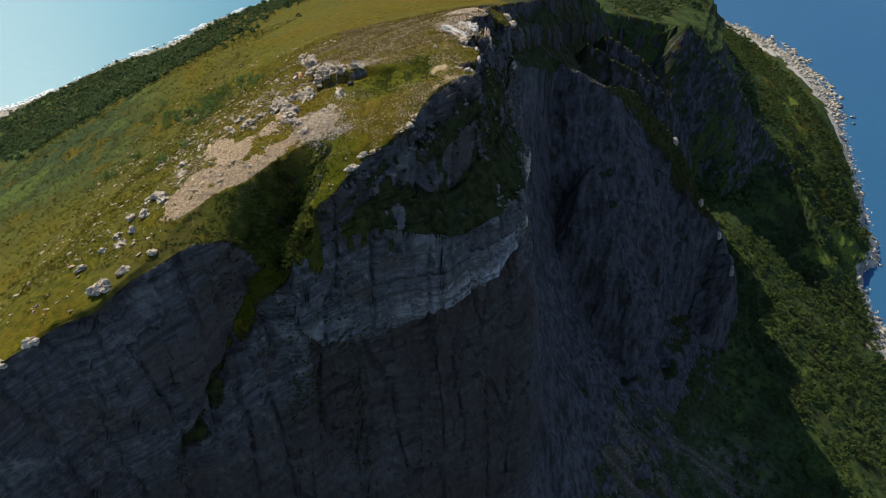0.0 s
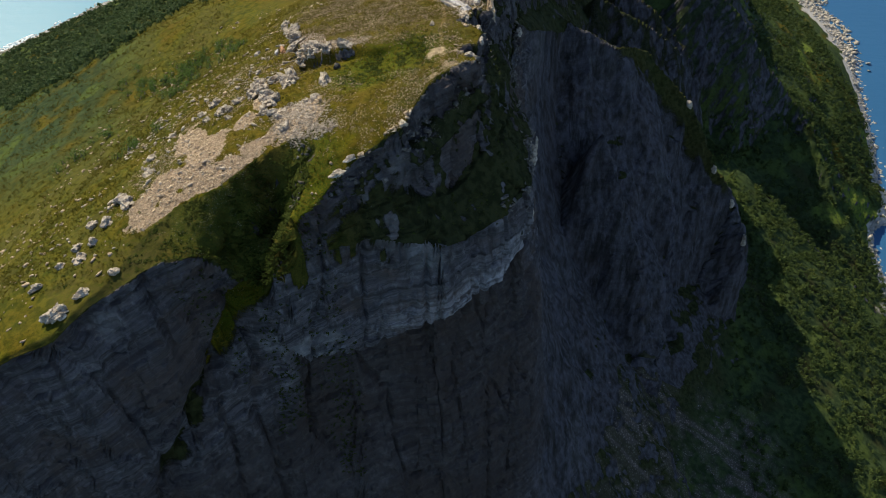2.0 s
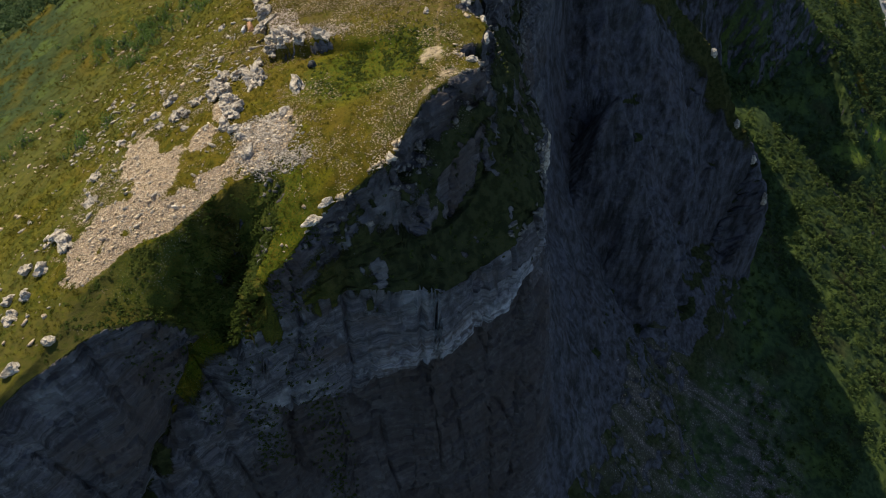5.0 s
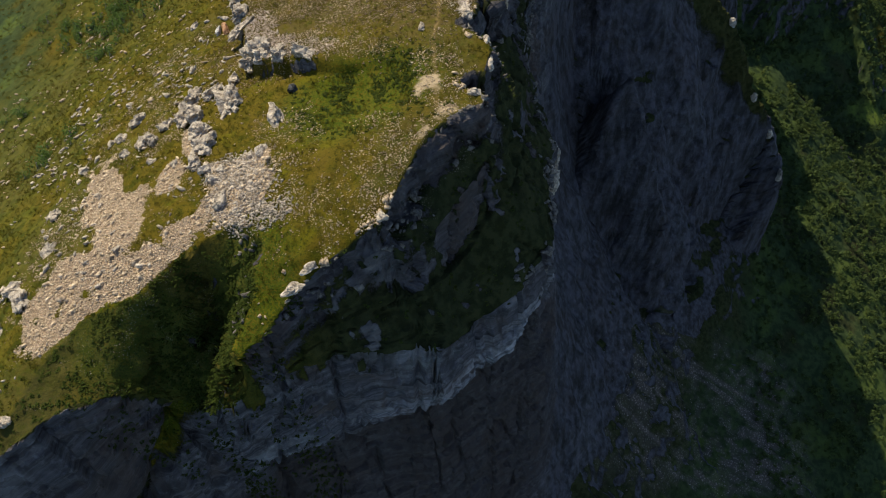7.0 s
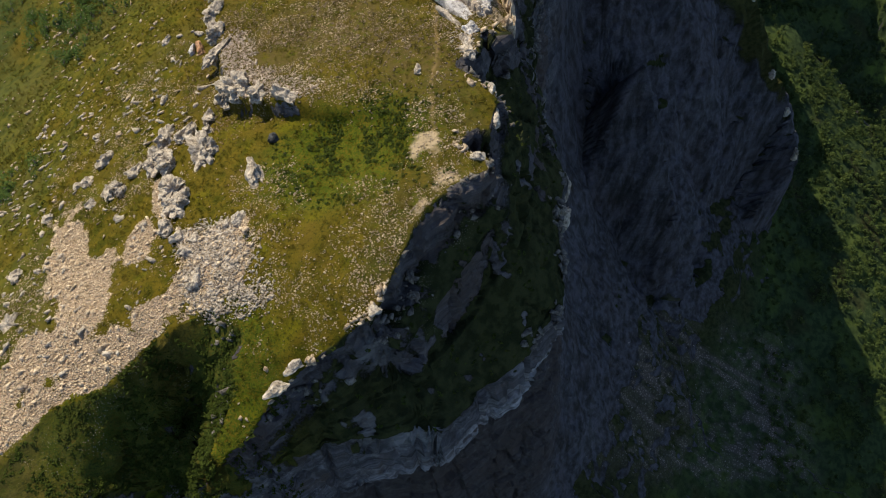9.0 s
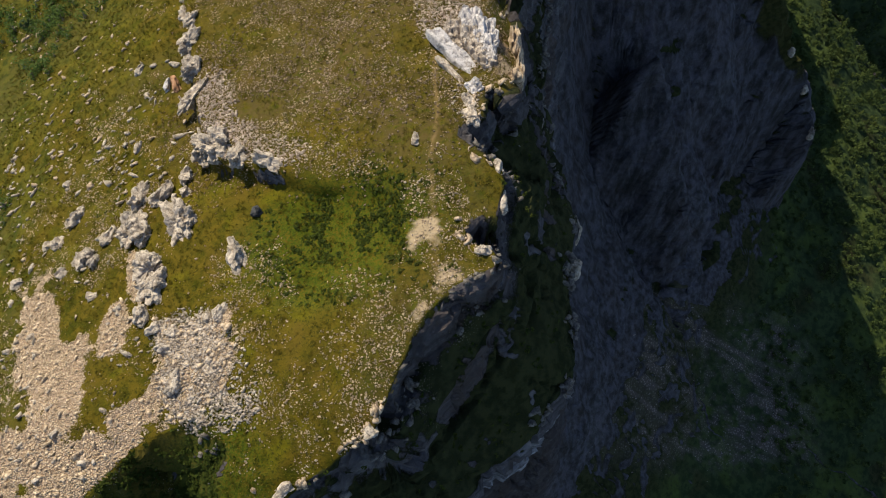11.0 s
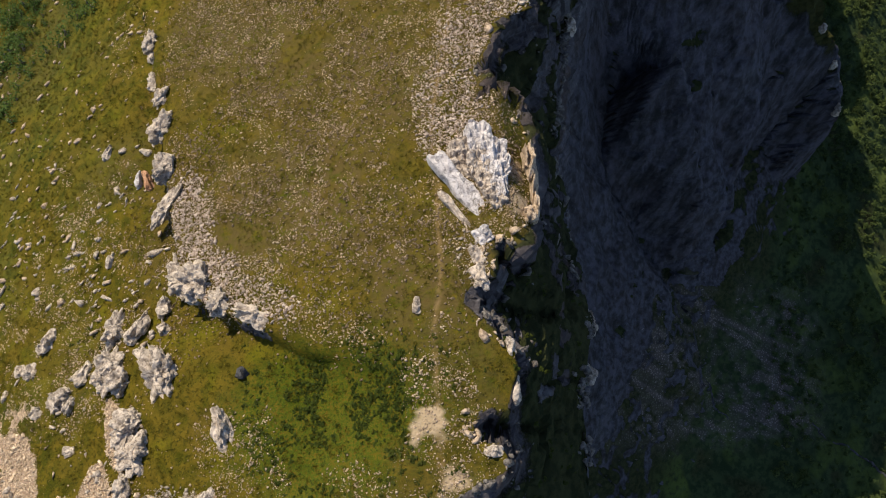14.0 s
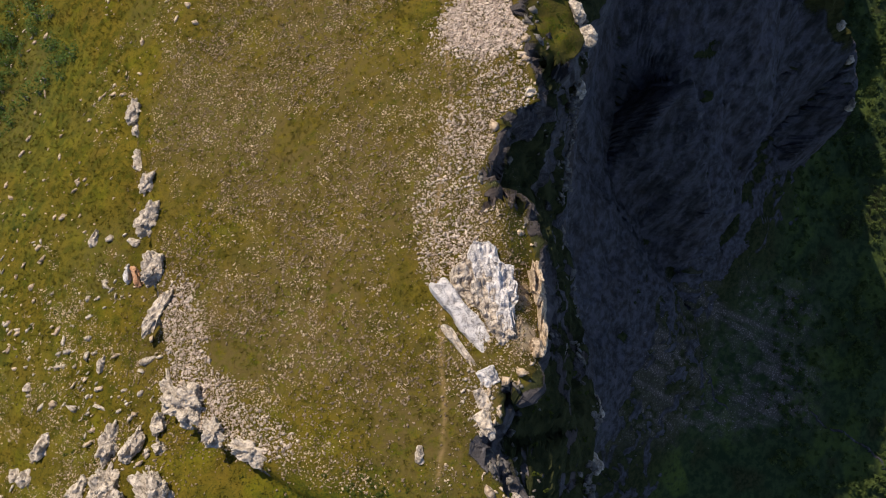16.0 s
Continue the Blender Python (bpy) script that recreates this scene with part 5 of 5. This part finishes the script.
def woods(name, n, box, weight, tall, wide, material, label):
    x, y, z = scatter(n, *box, weight)
    order = np.arange(len(x)) % 3
    kids = []
    for k in range(3):
        m = order == k
        v, f = sprays(30, 0.46, 0.40, 0.175, 80 + k)
        v[:, 2] += 0.62
        g = tall * rng.uniform(0.6, 1.2, m.sum()) * (1 + 0.5 * (rng.random(m.sum()) < 0.15))
        sizes = np.stack([g * wide * rng.uniform(0.85, 1.2, m.sum()), g * wide * rng.uniform(0.85, 1.2, m.sum()), g], -1)
        kids.append((v, f, np.stack([x[m], y[m], z[m] - 0.1], -1), sizes))
    v0 = [many(name, v, f, p, rng.uniform(0, 6.28, len(p)), s, material, label, "trees", 0.05, 0.05) for v, f, p, s in kids]
    return v0


woods("birch_wood", 27000, (150, 420, 90, 980), wood_weight_east, 2.7, 1.0, BIRCH, "dense green birch wood on the low shelf by the shore")
woods("crest_wood", 5200, (60, 310, 430, 730), lambda x, y: EDGE.holds(x, y) * ramp(1.0, 5.0, EDGE.near(x, y)[0]) * ramp(150, 60, EDGE.near(x, y)[0]) * ramp(-0.4, 0.2, fractal(x / 30, y / 30, None, 2, 74)), 3.4, 1.0, HILL_BIRCH, "bright green birch scrub on the far crest")
woods("hillside_wood", 17000, (-520, -60, 190, 960), wood_weight_west, 3.4, 1.05, HILL_BIRCH, "green birch wood covering the lower west slope")

# willow bushes that stand singly on the west slope
def bush_mesh(seed):
    v, f = clump(150, 0.55, 0.42, 0.085, seed, 0.6)
    lobes = np.random.default_rng(seed).normal(0, 0.28, (5, 3)) * np.array([1, 1, 0.4])
    which = np.arange(len(v)) // 4 % 5
    v = v * 0.75 + lobes[which]
    v[:, 2] += 0.45 - 0.0
    return v, f


bushes = []
for seed in range(4):
    bush = tagged(new("willow_bush"), "dense green willow bush on the grassy west slope", "bush", "willow bushes")
    v, f = bush_mesh(200 + seed)
    me = bpy.data.meshes.new("crown")
    me.from_pydata([tuple(q) for q in v], [], [tuple(int(i) for i in q) for q in f])
    me.materials.append(WILLOW)
    new("crown", me).parent = bush
    for k in range(4):
        a = k * 1.6 + seed
        bm = bmesh.new()
        m = Matrix.Translation((0.06 * math.cos(a), 0.06 * math.sin(a), 0.22)) @ Euler((0.35 * math.sin(a), -0.35 * math.cos(a), 0)).to_matrix().to_4x4()
        bmesh.ops.create_cone(bm, cap_ends=True, segments=5, radius1=0.035, radius2=0.015, depth=0.6, matrix=m)
        part("stem", bm, BARK, bush)
    bushes.append(bush)
spots = [(-99, 260), (-120, 267), (-131, 279), (-95, 243), (-89, 195), (-99, 266), (-93, 270), (-75, 260), (-93, 257), (-86, 274), (-104, 268), (-112, 262), (-90, 190), (-118, 228), (-126, 214)]
placed = 0
for sx, sy in spots:
    for _ in range(11 if sy > 240 else 6):
        x, y = sx + rng.normal(0, 4.2), sy + rng.normal(0, 4.2)
        g = rng.uniform(1.6, 4.2)
        m = pose(x, y, float(ground_at(x, y)[0]) - 0.05, 0, 0, rng.uniform(0, 360)) @ Matrix.Diagonal((g * rng.uniform(0.85, 1.2), g, g * rng.uniform(0.7, 0.95), 1))
        if placed < 4:
            bushes[placed].matrix_world = m
        else:
            ob = copy_thing(bushes[placed % 4], Matrix())
            ob.matrix_world = m
        placed += 1

# low scrub, tufts
sv, sf = clump(16, 0.55, 0.3, 0.19, 300, 0.8)
sv[:, 2] += 0.25


def scrub_weight(x, y):
    c = cover_of(x, y)
    gully = 0.3 * np.exp(-((x + 40) / 13) ** 2 - ((y - 137) / 8) ** 2)
    pit = 0.8 * np.exp(-((x + 12) / 9) ** 2 - ((y - 176) / 6) ** 2)
    slope = 0.22 * ramp(0.2, 0.7, fractal(x / 9, y / 9, None, 3, 75)) * ramp(-40, -70, x)
    brink = 0.65 * (~EDGE.holds(x, y)) * LIP.holds(x, y) * ramp(-0.2, 0.4, fractal(x / 6, y / 6, None, 2, 77) + 0.3)
    return np.clip(gully + pit + slope + brink, 0, 1) * (1 - c[1]) * (c[0] < 0.6)


sets = [scatter(16000, -140, 30, 95, 300, scrub_weight), scatter(9000, -62, -20, 122, 152, lambda x, y: (~EDGE.holds(x, y)) * (0.5 + 0.3 * ramp(-50, -44, x)) * ramp(-0.5, 0.3, fractal(x / 4, y / 4, None, 2, 76))),
        scatter(5200, -26, 4, 164, 186, lambda x, y: np.exp(-((x + 11) / 9) ** 2 - ((y - 175) / 7) ** 2) * ramp(-0.5, 0.3, fractal(x / 4, y / 4, None, 2, 76)))]
x, y, z = (np.concatenate(q) for q in zip(*sets))
g = rng.uniform(0.35, 1.0, len(x))
many("low_scrub", sv, sf, np.stack([x, y, z - 0.05], -1), rng.uniform(0, 6.28, len(x)), np.stack([g, g, g * 0.55], -1), SCRUB, "dark green low scrub in hollows and on ledges", "scrub", 0.1)

tv, tf = [], []
for k in range(6):
    a = k * 1.05
    c, s = math.cos(a), math.sin(a)
    base = len(tv)
    tv += [(0.16 * c - 0.09 * s, 0.16 * s + 0.09 * c, 0), (0.16 * c + 0.09 * s, 0.16 * s - 0.09 * c, 0), (0.62 * c, 0.62 * s, 0.62 + 0.2 * (k % 2))]
    tf.append([base, base + 1, base + 2])


def tuft_weight(x, y):
    c = cover_of(x, y)
    return np.clip((0.35 + 0.65 * ramp(-0.4, 0.5, fractal(x / 4, y / 4, None, 2, 78))) * (1 - c[1]) * (1 - c[3]) * (1 - 0.6 * c[4]) * (c[0] < 0.5) * EDGE.holds(x, y), 0, 1)


x, y, z = scatter(52000, -105, 24, 120, 285, tuft_weight)
g = rng.uniform(0.30, 0.75, len(x))
many("grass_tufts", np.array(tv), np.array(tf), np.stack([x, y, z], -1), rng.uniform(0, 6.28, len(x)), np.stack([g, g, g * 0.7], -1), BLADES, "olive and straw-coloured grass tufts on the ridge", "grass", 0.15)

x, y, z = scatter(19000, -270, -90, 110, 430, lambda x, y: (0.3 + 0.7 * ramp(-0.3, 0.5, fractal(x / 7, y / 7, None, 2, 79))) * EDGE.holds(x, y))
g = rng.uniform(0.7, 1.6, len(x))
many("slope_tufts", np.array(tv), np.array(tf), np.stack([x, y, z], -1), rng.uniform(0, 6.28, len(x)), np.stack([g, g, g * 0.5], -1), BLADES, "olive grass and heather tussocks on the west slope", "grass", 0.15)

# ---- surf ----
foam = Mat("surf_foam")
FOAM = foam.done(foam.mix(foam.noise(0.2, 5, 0.7), (0.55, 0.68, 0.72), (0.92, 0.94, 0.95)), 0.6)


def surf(name, x0, x1, y0, y1, n, lo, hi, label):
    x, y = rng.uniform(x0, x1, n), rng.uniform(y0, y1, n)
    z = height(x, y)
    keep = (z < 0.3) & (z > -2.6) & (rng.random(n) < ramp(-0.2, 0.5, fractal(x / 25, y / 25, None, 3, 81)))
    x, y = x[keep], y[keep]
    g = rng.uniform(lo, hi, len(x))
    return many(name, ICO_V, ICO_F, np.stack([x, y, np.full(len(x), 0.05)], -1), rng.uniform(0, 6.28, len(x)), np.stack([g * 1.6, g, np.full(len(x), 0.5)], -1), FOAM, label, "surf", 0.3, 0.0)


surf("surf", -620, -180, 480, 1100, 120000, 1.0, 3.2, "white surf breaking along the rocky shore")
